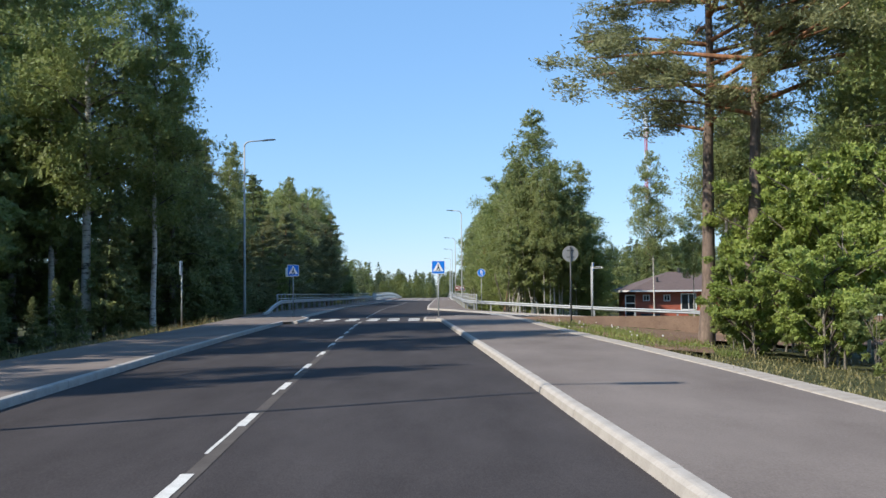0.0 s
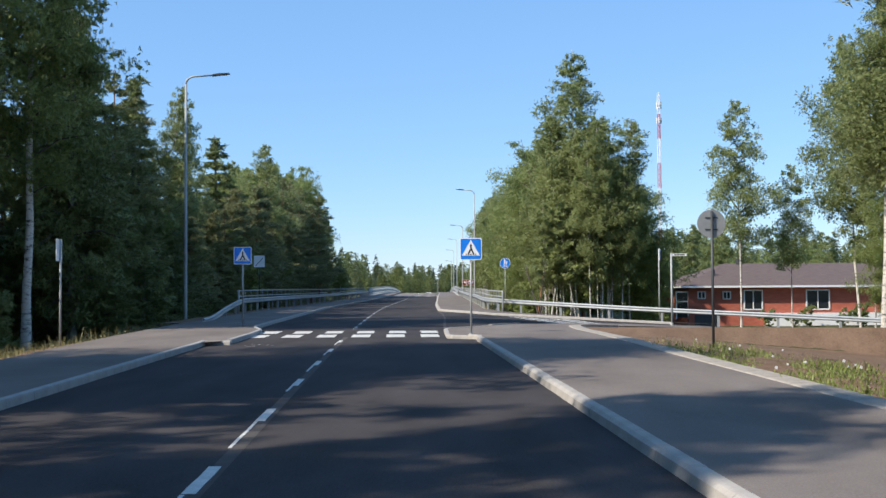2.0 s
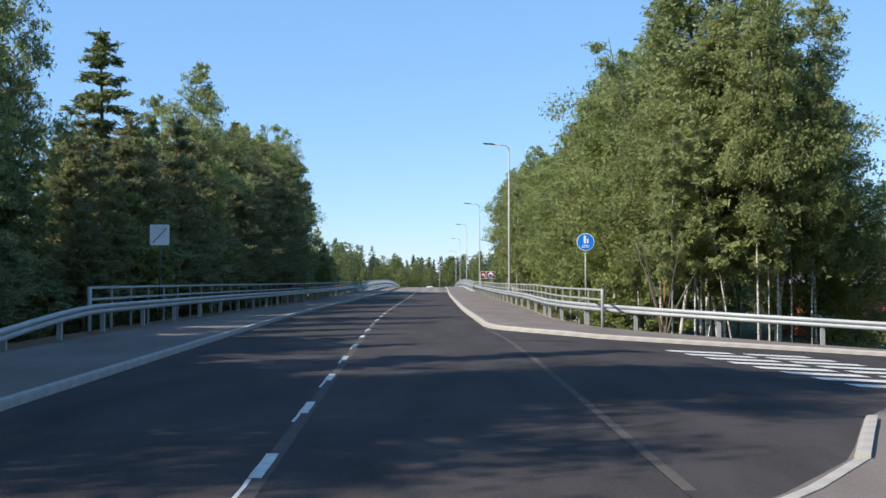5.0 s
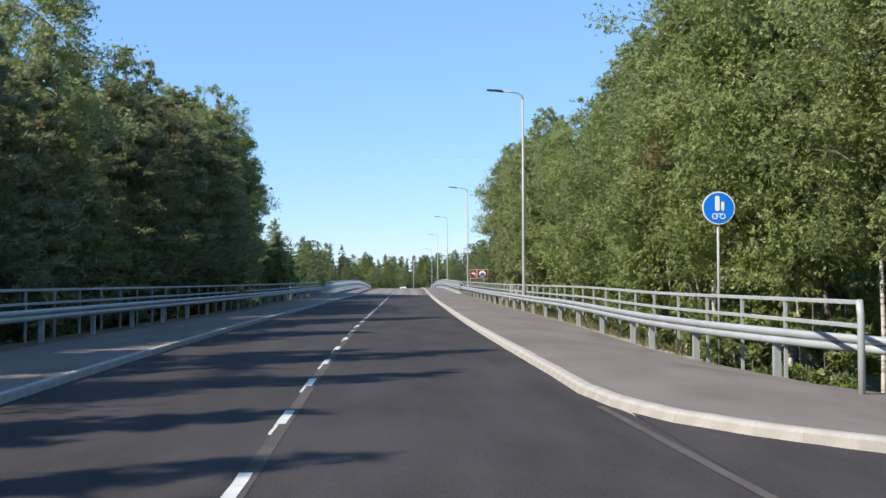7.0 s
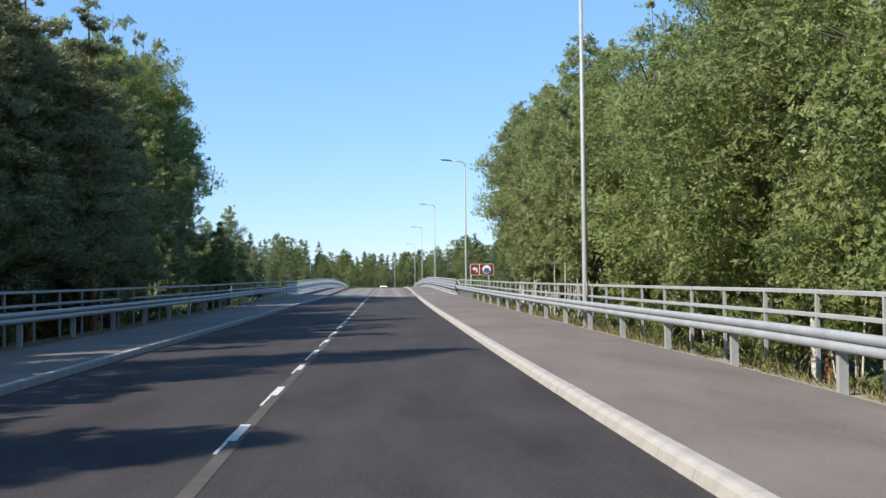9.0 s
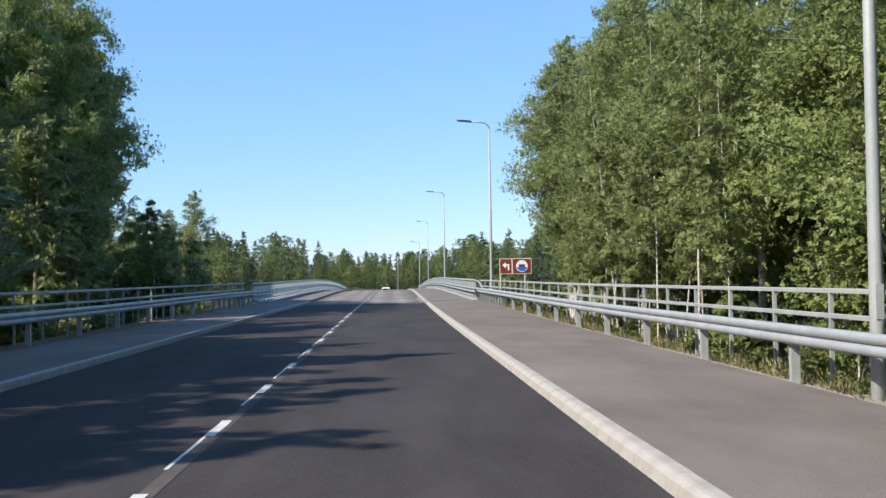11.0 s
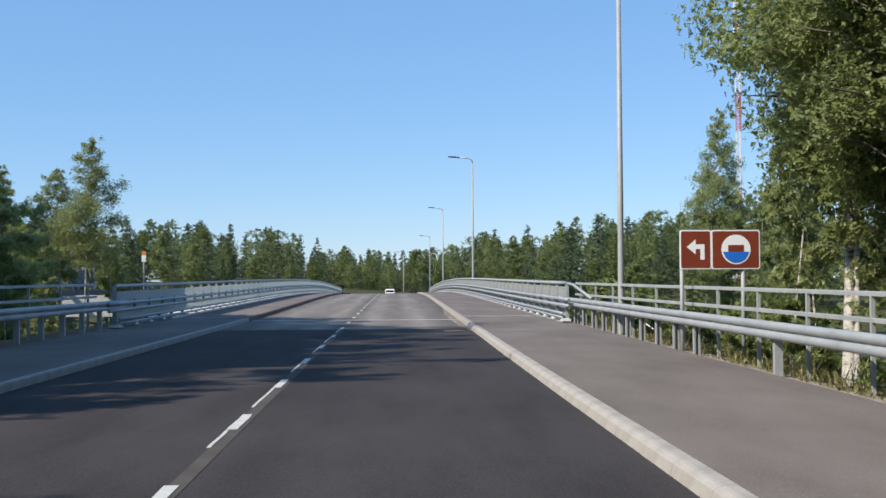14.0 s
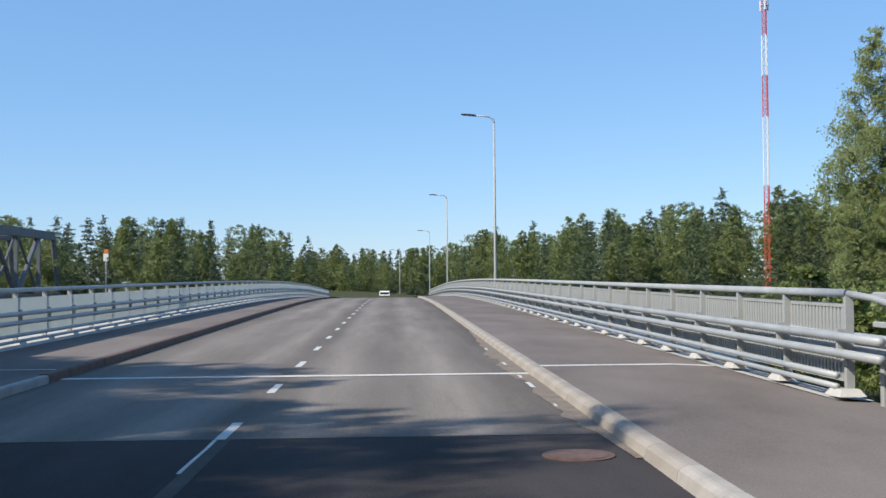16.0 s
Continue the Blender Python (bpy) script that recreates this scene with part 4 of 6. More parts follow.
# ---- bridge parapets ----
def parapet(side, x0, y0, y1, label):
    """Posts, a top tube, two guard tubes, a lower tube and barred infill panels; side +1 stands to the right of the road."""
    t = thing("bridge_parapet", label, "bridge railing", Matrix())
    gap = 1.86
    n = int((y1 - y0) / gap)
    xs = lambda y: x0 + (cx(y) - cx(200)) * (1 if y > 200 else 0)
    base = lambda y: rz(y) + 0.15
    path = [(xs(y0 + gap * i), y0 + gap * i, base(y0 + gap * i)) for i in range(n + 1)]
    Shape().sweep(path, [(-0.055, 1.1), (-0.03, 1.15), (0.03, 1.15), (0.055, 1.1), (0.05, 1.06), (-0.05, 1.06)]).make("top_rail", STEEL_OLD, t, "pale flattened top tube", True)
    inner = -0.14 * side
    for h, r, name in ((0.63, 0.05, "guard_tube"), (0.45, 0.05, "guard_tube"), (0.2, 0.038, "lower_tube"), (0.08, 0.034, "lower_tube")):
        ahead = [(x0 + inner, y0 - 1.1, base(y0 - 1.1) + h)] if h > 0.4 else []
        Shape().tube(ahead + [(x + inner, y, z + h) for x, y, z in path], r, 10).make(name, STEEL, t, "", True)
    s = Shape().box((0, 0, 0.53), (0.09, 0.07, 1.08)).box((inner / 2, 0, 0.55), (0.14, 0.05, 0.32))
    pm = bpy.data.meshes.new("post")
    pm.from_pydata([tuple(v) for v in s.v], [], s.f)
    pm.materials.append(STEEL_OLD)
    s = Shape().box((0, 0, 0.03), (0.3, 0.42, 0.075))
    s.v = [Vector((v.x * (0.7 if v.z > 0.03 else 1), v.y * (0.7 if v.z > 0.03 else 1), v.z)) for v in s.v]
    fm = bpy.data.meshes.new("foot")
    fm.from_pydata([tuple(v) for v in s.v], [], s.f)
    fm.materials.append(CONCRETE)
    s = Shape()
    if side > 0:
        for k in range(18):
            s.box((0.05, -gap / 2 + gap * (k + 0.5) / 18, 0.55), (0.03, 0.06, 0.8))
    s.box((0.06, 0, 0.55), (0.008, gap - (0.06 if side > 0 else 0.012), 0.8))
    if side > 0:
        s.box((0.05, 0, 0.965), (0.045, gap - 0.08, 0.045)).box((0.05, 0, 0.13), (0.035, gap - 0.08, 0.04))
    im = bpy.data.meshes.new("infill_panel")
    im.from_pydata([tuple(v) for v in s.v], [], s.f)
    im.materials.append(STEEL_OLD if side > 0 else FROSTED)
    s = Shape().box((0.06, 0, 0.55), (0.008, gap - 0.06, 0.8)).box((0.05, 0, 0.965), (0.045, gap - 0.08, 0.045)).box((0.05, 0, 0.13), (0.035, gap - 0.08, 0.04))
    near = bpy.data.meshes.new("infill_panel")
    near.from_pydata([tuple(v) for v in s.v], [], s.f)
    near.materials.append(STEEL_OLD)
    s = Shape().box((0.05, 0, 0.55), (0.03, 0.06, 0.79))
    bar = bpy.data.meshes.new("bar")
    bar.from_pydata([tuple(v) for v in s.v], [], s.f)
    bar.materials.append(STEEL_OLD)
    for i in range(n + 1):
        x, y, z = path[i]
        shared("post", pm, t, pose(x, y, z))
        shared("foot", fm, t, pose(x - 0.05 * side, y, z - 0.01))
        if i < n:
            x2, y2, z2 = path[i + 1]
            tip = math.degrees(math.atan2(z2 - z, gap))
            at = pose((x + x2) / 2, (y + y2) / 2, (z + z2) / 2, tip, 0, 0)
            if side > 0 and i < 15:
                panel = shared("infill_panel", near, t, at)
                for k in range(18):
                    shared("bar", bar, panel, pose(0, -gap / 2 + gap * (k + 0.5) / 18, 0))
            else:
                shared("infill_panel", im, t, at)
    return t


par_r = parapet(1, 1.5, 174.1, 300, "grey steel bridge parapet with barred panels")
Shape().tube([(1.5, 174.1, rz(174) + 1.25), (1.62, 173.7, rz(174) + 1.2), (1.7, 171.2, rz(172) + 0.85)], 0.04, 10).make("end_brace", STEEL, par_r, "sloping end tube", True)
par_l = parapet(-1, -11.2, 171.8, 300, "grey steel bridge parapet, sunlit on its inner face")
board = thing("board", "white board lying on the bank behind the posts", "board", pose(2.55, 167.6, rz(167.6) + 0.16, 25, 30, 40))
Shape().box((0, 0, 0), (0.42, 0.3, 0.02)).make("sheet", WHITE_PAINT, board)


# ---- trees ----
KINDS = {
    # crown start, widest radius / height, limbs, limb rise, leaf length, leaf width, clump spread, droop, bark, leaves
    "birch": dict(start=0.34, wide=0.15, limbs=46, rise=0.75, leaf=(0.066, 0.046), spread=0.42, droop=0.9, bark=BIRCH, leaves=LEAF_BIRCH, trunk=0.0044, top=0.75),
    "old_birch": dict(start=0.44, wide=0.16, limbs=46, rise=0.5, leaf=(0.066, 0.046), spread=0.42, droop=1.2, bark=BIRCH, leaves=LEAF_BIRCH, trunk=0.0085, top=0.75),
    "sapling": dict(start=0.3, wide=0.12, limbs=26, rise=0.8, leaf=(0.066, 0.046), spread=0.4, droop=0.5, bark=BIRCH, leaves=LEAF_BIRCH, trunk=0.0038, top=0.75),
    "broad": dict(start=0.1, wide=0.22, limbs=54, rise=0.7, leaf=(0.066, 0.048), spread=0.5, droop=0.25, bark=GREY_BARK, leaves=LEAF_BROAD, trunk=0.009, top=0.6),
    "aspen": dict(start=0.28, wide=0.21, limbs=50, rise=0.35, leaf=(0.085, 0.055), spread=0.5, droop=0.4, bark=BIRCH, leaves=LEAF_BROAD, trunk=0.012, top=0.7),
    "spruce": dict(start=0.05, wide=0.2, limbs=110, rise=-0.05, leaf=(0.12, 0.036), spread=0.26, droop=0.35, bark=GREY_BARK, leaves=SPRUCE, trunk=0.012, top=0.9),
    "young_pine": dict(start=0.14, wide=0.19, limbs=72, rise=0.14, leaf=(0.115, 0.028), spread=0.3, droop=0.0, bark=PINE_RED, leaves=NEEDLES, trunk=0.013, top=0.6),
    "tall_pine": dict(start=0.36, wide=0.255, limbs=40, rise=0.16, leaf=(0.105, 0.028), spread=0.3, droop=-0.1, bark=PINE_BARK, leaves=NEEDLES, trunk=0.011, top=0.45),
    "shrub": dict(start=0.03, wide=0.42, limbs=36, rise=0.9, leaf=(0.066, 0.046), spread=0.4, droop=0.1, bark=GREY_BARK, leaves=LEAF_BROAD, trunk=0.012, top=0.5),
    "bush": dict(start=0.03, wide=0.42, limbs=40, rise=0.9, leaf=(0.064, 0.046), spread=0.36, droop=0.1, bark=GREY_BARK, leaves=LEAF_BUSH, trunk=0.012, top=0.5),
}


def envelope(kind, u, k):
    """Crown radius, in parts of the widest, at the height u from the crown's start to the tip."""
    if kind in ("spruce", "young_pine"):
        return min(1.0, 0.25 + 6 * u) * (1 - u) ** k["top"] + 0.03
    if kind == "tall_pine":
        return min(1.0, 0.55 + 2.2 * u) * (1 - u) ** k["top"] + 0.05
    if kind in ("birch", "old_birch", "sapling"):
        return min(1.0, 0.45 + 2.2 * u) * max(0.0, 1 - u ** 1.5) ** 0.8 + 0.04
    return min(1.0, 0.45 + 1.8 * u) * max(0.0, 1 - u ** 2.2) ** k["top"] + 0.04


def leaf_mesh(rng, centres, size, kind, outward):
    """Small leaves, or needle sprays, one three-cornered blade each, at the centres."""
    n = len(centres)
    a = rng.normal(size=(n, 3))
    if kind in ("spruce", "young_pine", "tall_pine"):
        a = a * 0.6 + outward * 0.9 + np.array([0, 0, 0.25 if kind != "spruce" else -0.25])
    else:
        a[:, 2] -= 0.5
    a /= np.linalg.norm(a, axis=1)[:, None] + 1e-9
    b = np.cross(a, rng.normal(size=(n, 3)) + np.array([0, 0, 0.0]))
    if kind not in ("spruce", "young_pine", "tall_pine"):
        up = np.array([-0.55, -0.35, 0.75]) + rng.normal(size=(n, 3)) * 0.6
        b = np.cross(up, a)
    b /= np.linalg.norm(b, axis=1)[:, None] + 1e-9
    s = rng.uniform(0.7, 1.3, n)[:, None]
    l, w = size[0] * s, size[1] * s
    return np.stack([centres + a * l, centres - a * l * 0.7 + b * w, centres - a * l * 0.7 - b * w], 1).reshape(-1, 3)


def blades_mesh(name, v, mat, k=3):
    """A mesh of loose blades with k corners each."""
    me = bpy.data.meshes.new(name)
    n = len(v) // k
    me.vertices.add(len(v))
    me.vertices.foreach_set("co", np.ascontiguousarray(v, dtype=np.float32).ravel())
    me.loops.add(k * n)
    me.loops.foreach_set("vertex_index", np.arange(k * n, dtype=np.int32))
    me.polygons.add(n)
    me.polygons.foreach_set("loop_start", np.arange(0, k * n, k, dtype=np.int32))
    me.polygons.foreach_set("loop_total", np.full(n, k, dtype=np.int32))
    me.materials.append(mat)
    me.update(calc_edges=True)
    return me


def grow(kind, height, seed, count, stems=1, big=1.0, lean=0.02, bare=0.0):
    """The trunk with its limbs, as a Shape, and the leaf blades."""
    k = KINDS[kind]
    rng = np.random.default_rng(seed)
    wood, limbs, centres, outs, loose = Shape(), Shape(), [], [], []
    per = max(1, (k["limbs"] if count > 6000 or 1400 < count < 1800 else k["limbs"] // 2) // stems)
    for st in range(stems):
        h = height * (1.0 if st == 0 else rng.uniform(0.7, 0.95))
        off = np.zeros(3) if st == 0 else np.array([rng.uniform(-0.5, 0.5), rng.uniform(-0.5, 0.5), 0.0])
        tilt = rng.normal(size=2) * (lean if st == 0 else 0.1)
        zz = np.linspace(-0.4, h, 9)
        wob = rng.normal(size=(9, 2)) * 0.006 * h
        axis = np.stack([off[0] + tilt[0] * zz + np.cumsum(wob[:, 0]) * 0.4, off[1] + tilt[1] * zz + np.cumsum(wob[:, 1]) * 0.4, zz], 1)
        r0 = k["trunk"] * h / (1.0 if stems == 1 else 1.35)
        wood.tube(axis, [max(0.012, r0 * (1.25 if i == 0 else 1) * (1 - z / h * 0.92)) for i, z in enumerate(zz)], 8 if count > 6000 else 6, caps=False)
        z0 = k["start"] * h
        for i in range(per):
            u = ((i + rng.uniform(0, 1)) / per) ** (1.0 if kind != "tall_pine" else 0.8)
            tiers = {"young_pine": 12, "spruce": 20}.get(kind, 0)
            if tiers and u < 0.9:
                u = (round(u * tiers) + rng.normal() * 0.08) / tiers
                u = min(max(u, 0.0), 0.95)
            z = z0 + (h * 0.985 - z0) * u
            az = 2.39996 * i + rng.normal() * 0.4
            reach = envelope(kind, u, k) * k["wide"] * height * rng.uniform(0.7, 1.12)
            at = np.array([np.interp(z, zz, axis[:, 0]), np.interp(z, zz, axis[:, 1]), z])
            rise = k["rise"] * rng.uniform(0.6, 1.3) * (1 - 0.3 * u)
            d = np.array([math.cos(az), math.sin(az), rise])
            tip = at + d * reach
            mid = at + d * reach * 0.5 + np.array([0, 0, 0.06 * reach])
            tip[2] -= k["droop"] * 0.22 * reach
            if reach > 0.35 and (count > 6000 or height < 10):
                r1 = (0.0075 if kind != "tall_pine" else 0.013) * reach + 0.008
                limbs.tube([at, mid, tip], [r1 * 1.6, r1, r1 * 0.35], 4, caps=False)
            m = max(4, int(round(reach * (2.4 if kind != "spruce" else 3.4))))
            for f in rng.uniform(0.3 if kind != "tall_pine" else 0.55, 1.06, m):
                p = at + (mid - at) * min(1, f * 2) if f < 0.5 else mid + (tip - mid) * (f - 0.5) * 2
                side = rng.normal(size=3) * np.array([1, 1, 0.5]) * (0.16 * reach + 0.1)
                centres.append(p + side)
                outs.append(np.array([math.cos(az), math.sin(az), 0.1]))
                loose.append(min(1.0, 0.16 + 0.45 * reach))
    centres, outs, loose = np.array(centres), np.array(outs), np.array(loose)
    if bare:
        keep = rng.uniform(size=len(centres)) > bare
        centres, outs, loose = centres[keep], outs[keep], loose[keep]
    odds = loose ** (1.0 if kind in ("spruce", "young_pine") else 1.3)
    pick = rng.choice(len(centres), count, p=odds / odds.sum())
    sp = (0.88 * k["spread"] * (height / 13) ** 0.5 * loose[pick])[:, None]
    flat = {"spruce": 0.35, "tall_pine": 0.5, "young_pine": 0.42}.get(kind, 0.7)
    ball = rng.normal(size=(count, 3)) * (0.68 if kind in ("birch", "old_birch", "broad", "aspen", "bush") else 0.82)
    big *= 1.15
    pts = centres[pick] + ball * sp * np.array([1, 1, flat])
    pts[:, 2] -= rng.uniform(0, 1.6, count) * sp[:, 0] * k["droop"]
    pts[:, 2] = np.maximum(pts[:, 2], 0.08)
    size = (k["leaf"][0] * big, k["leaf"][1] * big)
    return wood, leaf_mesh(rng, pts, size, kind, outs[pick]), limbs


LABELS = {
    "birch": ("slender birch with white bark and hanging leafy twigs", "birch tree"),
    "old_birch": ("full-grown birch with a white stem on the soil bank", "birch tree"),
    "sapling": ("thin pale birch sapling among the undergrowth", "birch sapling"),
    "broad": ("dense leafy broadleaf tree, green to the ground", "broadleaf tree"),
    "aspen": ("tall pale-barked leafy tree with spreading sprays", "broadleaf tree"),
    "spruce": ("dark green conical spruce", "spruce tree"),
    "young_pine": ("dark dense pine with low branches", "pine tree"),
    "tall_pine": ("tall pine with a bare scaly trunk and high crown", "pine tree"),
    "shrub": ("leafy green undergrowth below the railing", "shrub"),
    "bush": ("bright green leafy bush at the path", "bush"),
}


def plant(kind, height, seed, count, **more):
    lab, cat = LABELS[kind]
    t = thing(kind if kind in ("bush", "shrub", "sapling") else kind + ("_tree" if "pine" not in kind else ""), lab, cat, pose(0, 0, -50))
    if kind in ("aspen", "tall_pine", "spruce", "young_pine"):
        if count > 9000:
            count, more["big"] = int(count * 0.72), 1.17
    wood, quads, limbs = grow(kind, height, seed, count, **more)
    tr = wood.make("trunk", KINDS[kind]["bark"], t, "", True)
    if limbs.v:
        tagged(limbs.make("branchwork", PINE_RED if kind == "tall_pine" else TWIG, t, "", True), kind="stuff")
    cr = new("crown", blades_mesh("crown", quads, KINDS[kind]["leaves"]))
    cr.parent = t
    t["tall"] = float(height)
    return t


NEAR = {
    "birch": [plant("birch", 13, 11, 15500, big=1.1), plant("birch", 12, 12, 11500, big=1.1), plant("birch", 14, 13, 16500, big=1.1, lean=0.03)],
    "old_birch": [plant("old_birch", 14, 15, 11000, big=1.1), plant("old_birch", 14, 16, 11000, big=1.1, lean=0.03)],
    "broad": [plant("broad", 12, 21, 29000, stems=3, big=1.1), plant("broad", 12, 22, 27000, stems=2, big=1.1), plant("broad", 12, 23, 29000, stems=4, big=1.1)],
    "aspen": [plant("aspen", 18, 31, 44000), plant("aspen", 17, 32, 38000)],
    "spruce": [plant("spruce", 12, 41, 30000), plant("spruce", 14, 42, 30000)],
    "young_pine": [plant("young_pine", 12, 51, 17000, bare=0.3), plant("young_pine", 12, 52, 17000, bare=0.25)],
    "tall_pine": [plant("tall_pine", 19, 61, 52000), plant("tall_pine", 19, 62, 44000)],
    "bush": [plant("bush", 4, 71, 24000, stems=5), plant("bush", 3, 72, 15000, stems=6), plant("bush", 4, 73, 23000, stems=5)],
}
NEAR["shrub"] = [plant("shrub", 3, 81, 4600, stems=6, big=1.45), plant("shrub", 3, 82, 4600, stems=5, big=1.45)]
NEAR["sapling"] = [plant("sapling", 9, 91, 1500, big=1.9), plant("sapling", 8, 92, 1500, big=1.9, lean=0.06), plant("sapling", 9, 93, 1300, big=1.9, lean=0.08)]
# lighter models for the depth of the woods
DEEP = {
    "birch": [plant("birch", 13, 111, 2600, big=2.9), plant("birch", 12, 112, 2400, big=2.9)],
    "broad": [plant("broad", 12, 121, 2500, stems=3, big=3.4), plant("broad", 12, 122, 2500, stems=2, big=3.4)],
    "aspen": [plant("aspen", 18, 131, 2900, big=3.6), plant("aspen", 17, 132, 2900, big=3.6)],
    "spruce": [plant("spruce", 12, 141, 2300, big=3.0), plant("spruce", 14, 142, 2300, big=3.0)],
    "young_pine": [plant("young_pine", 12, 151, 2600, big=3.2)],
}
# somewhat finer ones for the row behind the railing
DEEP["row_pine"] = [plant("young_pine", 12, 161, 7000, big=1.9), plant("young_pine", 12, 162, 6500, big=1.9)]
DEEP["row_spruce"] = [plant("spruce", 12, 163, 7000, big=1.75)]
used = {}


def put(kind, x, y, height, which=None, turn=None, wide=1.0, label="", deep=False):
    """One tree on the ground; the first of each model is the model itself."""
    models = (DEEP if deep else NEAR)[kind]
    i = random.randrange(len(models)) if which is None else which
    m = models[i]
    s = height / m["tall"]
    a = random.uniform(0, 360) if turn is None else turn
    at = pose(x, y, ground_z(x, y) - 0.05, 0, 0, a) @ Matrix.Diagonal((s * wide, s * wide, s, 1))
    if used.setdefault((kind, i, deep), False):
        t = copy_thing(m, at @ Matrix.Diagonal((1 / m.scale[0], 1 / m.scale[1], 1 / m.scale[2], 1)))
    else:
        used[(kind, i, deep)], m.matrix_basis, t = True, at, m
    if label:
        t["label"] = label
    return t


def top(x, y, z):
    """Height of a tree that reaches the level z."""
    return z - ground_z(x, y)


def wood_fill(x0, x1, y0, y1, n, kinds, lo, hi, seed, wide=1.0):
    rng = random.Random(seed)
    for i in range(n):
        x, y = rng.uniform(x0, x1), rng.uniform(y0, y1)
        tall = rng.uniform(lo, hi)
        if 36.5 < y - 0.6 * (x + 17) < (50 if x > -19 else 57):
            tall = min(tall, max(2.2, 0.9 * (-13 - x)))     # trees kept low along the sun's line, to let light through to the road
        put(rng.choice(kinds), x, y, tall, None, rng.uniform(0, 360), wide * rng.uniform(0.9, 1.2), deep=True)


# the tall leafy tree and its neighbours beside the footpath
put("aspen", -18.0, 54.4, top(-18.0, 54.4, 21.5), 0, 40, 0.98, "tall leafy tree with a pale trunk at the forest edge")
put("aspen", -15.4, 57.5, top(-15.4, 57.5, 18.5), 1, 10, 0.75)
put("aspen", -17.0, 33.6, 23.0, 0, 170, 1.08)
put("aspen", -18.6, 30.2, 23.5, 1, 60, 1.0)
put("aspen", -16.8, 28.4, 15.5, 1, 20, 1.2, deep=True)
put("aspen", -16.4, 21.0, 22, 1, 250, 0.85, deep=True)
put("spruce", -18.6, 18.2, 21.5, 0, 250, 0.6, deep=True)
put("aspen", -20.8, 7.6, 22.5, 0, 30, 0.5, deep=True)
wood_fill(-16.5, -13.4, 0, 31, 20, ("spruce", "broad"), 6, 11, 31)
put("spruce", -15.7, 63, 18.2, 1, 0, 0.85)
put("young_pine", -17, 68, 13.5, 0)
put("spruce", -16.4, 72.6, 12.8, deep=True)
put("spruce", -17, 76, 13.5, 0, None, 1.1)
put("young_pine", -16.2, 70.8, 12.6, 1, 30, 1.1)
put("spruce", -16.7, 67.2, 14.6, 0, 80, 0.85)
put("birch", -17.0, 80.2, top(-17, 80.2, 13.0), 2, 60, 0.9, "tall birch with a white stem at the forest edge")
put("spruce", -16.4, 83.4, 10.6, 1, 10, 1.2)
put("young_pine", -15.9, 90.4, 9.0, 0, 70, 1.1)
put("young_pine", -14.6, 88.4, 7.8, 1, 20, 1.1)
put("spruce", -14.7, 92.2, 7.6, 1, 200, 1.2)
put("young_pine", -14.8, 117.6, top(-14.8, 117.6, 10.4), 1, 310, 1.0)
put("young_pine", -14.5, 124.6, top(-14.5, 124.6, 11.2), 0, 260, 1.0)
for y, h in ((93.2, 9.4), (97.4, 10.0), (100.6, 8.6), (103.6, 9.6), (107.0, 7.8)):
    put("row_pine", -14.5, y, h, None, 40 * y, 1.05, deep=True)
for y, h in ((95.3, 8.8), (99.0, 8.6), (102.1, 9.2), (105.3, 7.8), (109.0, 7.4), (128.2, 10.4), (132.0, 10.8)):
    put("row_pine", -14.9, y, h, 1, 70 * y, 1.15, deep=True)
put("young_pine", -15.0, 114.6, top(-15, 114.6, 11.2), 0, 150, 0.95)
put("young_pine", -14.4, 120.6, top(-14.4, 120.6, 10.6), 1, 220, 1.05)
put("young_pine", -17.0, 138.5, 14.0, 0, 40, 1.1)
put("broad", -22.4, 167.6, 18.5, 0, 100, 0.62)
put("broad", -23.0, 171.5, 18.0, 1, 10, 0.62)
put("young_pine", -18.0, 79, 13.2, 1)
put("birch", -16.8, 86.0, top(-16.8, 86, 12.6), 1, 20, 0.75, "slim pale birch standing above the spruces")
put("spruce", -16.1, 94.5, top(-16.1, 94.5, 12.1), 0, 0, 1.35, "pointed spruce behind the railing")
put("spruce", -16.2, 100.0, 9.8, 1, 30, 1.3)
put("birch", -14.9, 106.0, top(-14.9, 106, 13.2), 0, 60, 1.05)
put("young_pine", -14.65, 118.5, top(-14.65, 118.5, 11.4), 1, 0, 0.8)
put("young_pine", -14.6, 122.5, top(-14.6, 122.5, 9.9), 0, 200, 1.0)
put("young_pine", -12.9, 126.0, top(-12.9, 126, 10.6), 1, 80, 1.0, "dense dark pine at the end of the grove")
put("young_pine", -14.2, 130, top(-14.2, 130, 9.9), 0, 120, 1.1)
put("young_pine", -14.3, 134.0, top(-14.3, 134, 9.4), 1, 40, 1.0)
put("young_pine", -17.3, 127, 12.0, deep=True)
wood_fill(-17, -15.2, 116, 131, 11, ("young_pine",), 11.2, 12.4, 33, 1.25)
wood_fill(-22.5, -18.8, 151, 166, 13, ("broad",), 16.5, 19, 34, 0.85)
put("spruce", -15.6, 114.0, 10.8, 0, 0, 1.2)
put("young_pine", -15.3, 111.2, 10.4, 1, 50, 0.9)
put("broad", -17.8, 142.5, 13.6, 1, 70, 0.62)
put("broad", -17.8, 139.0, 14.0, deep=True)
put("broad", -18.3, 155.5, 17.4, 0, 200, 0.72, "tall dark leafy tree behind the railing")
put("broad", -18.8, 159.0, 18.8, 2, 20, 0.66)
put("broad", -19.2, 162.8, 19.4, 1, 120, 0.64)
put("broad", -20.4, 160.5, 18.0, deep=True)
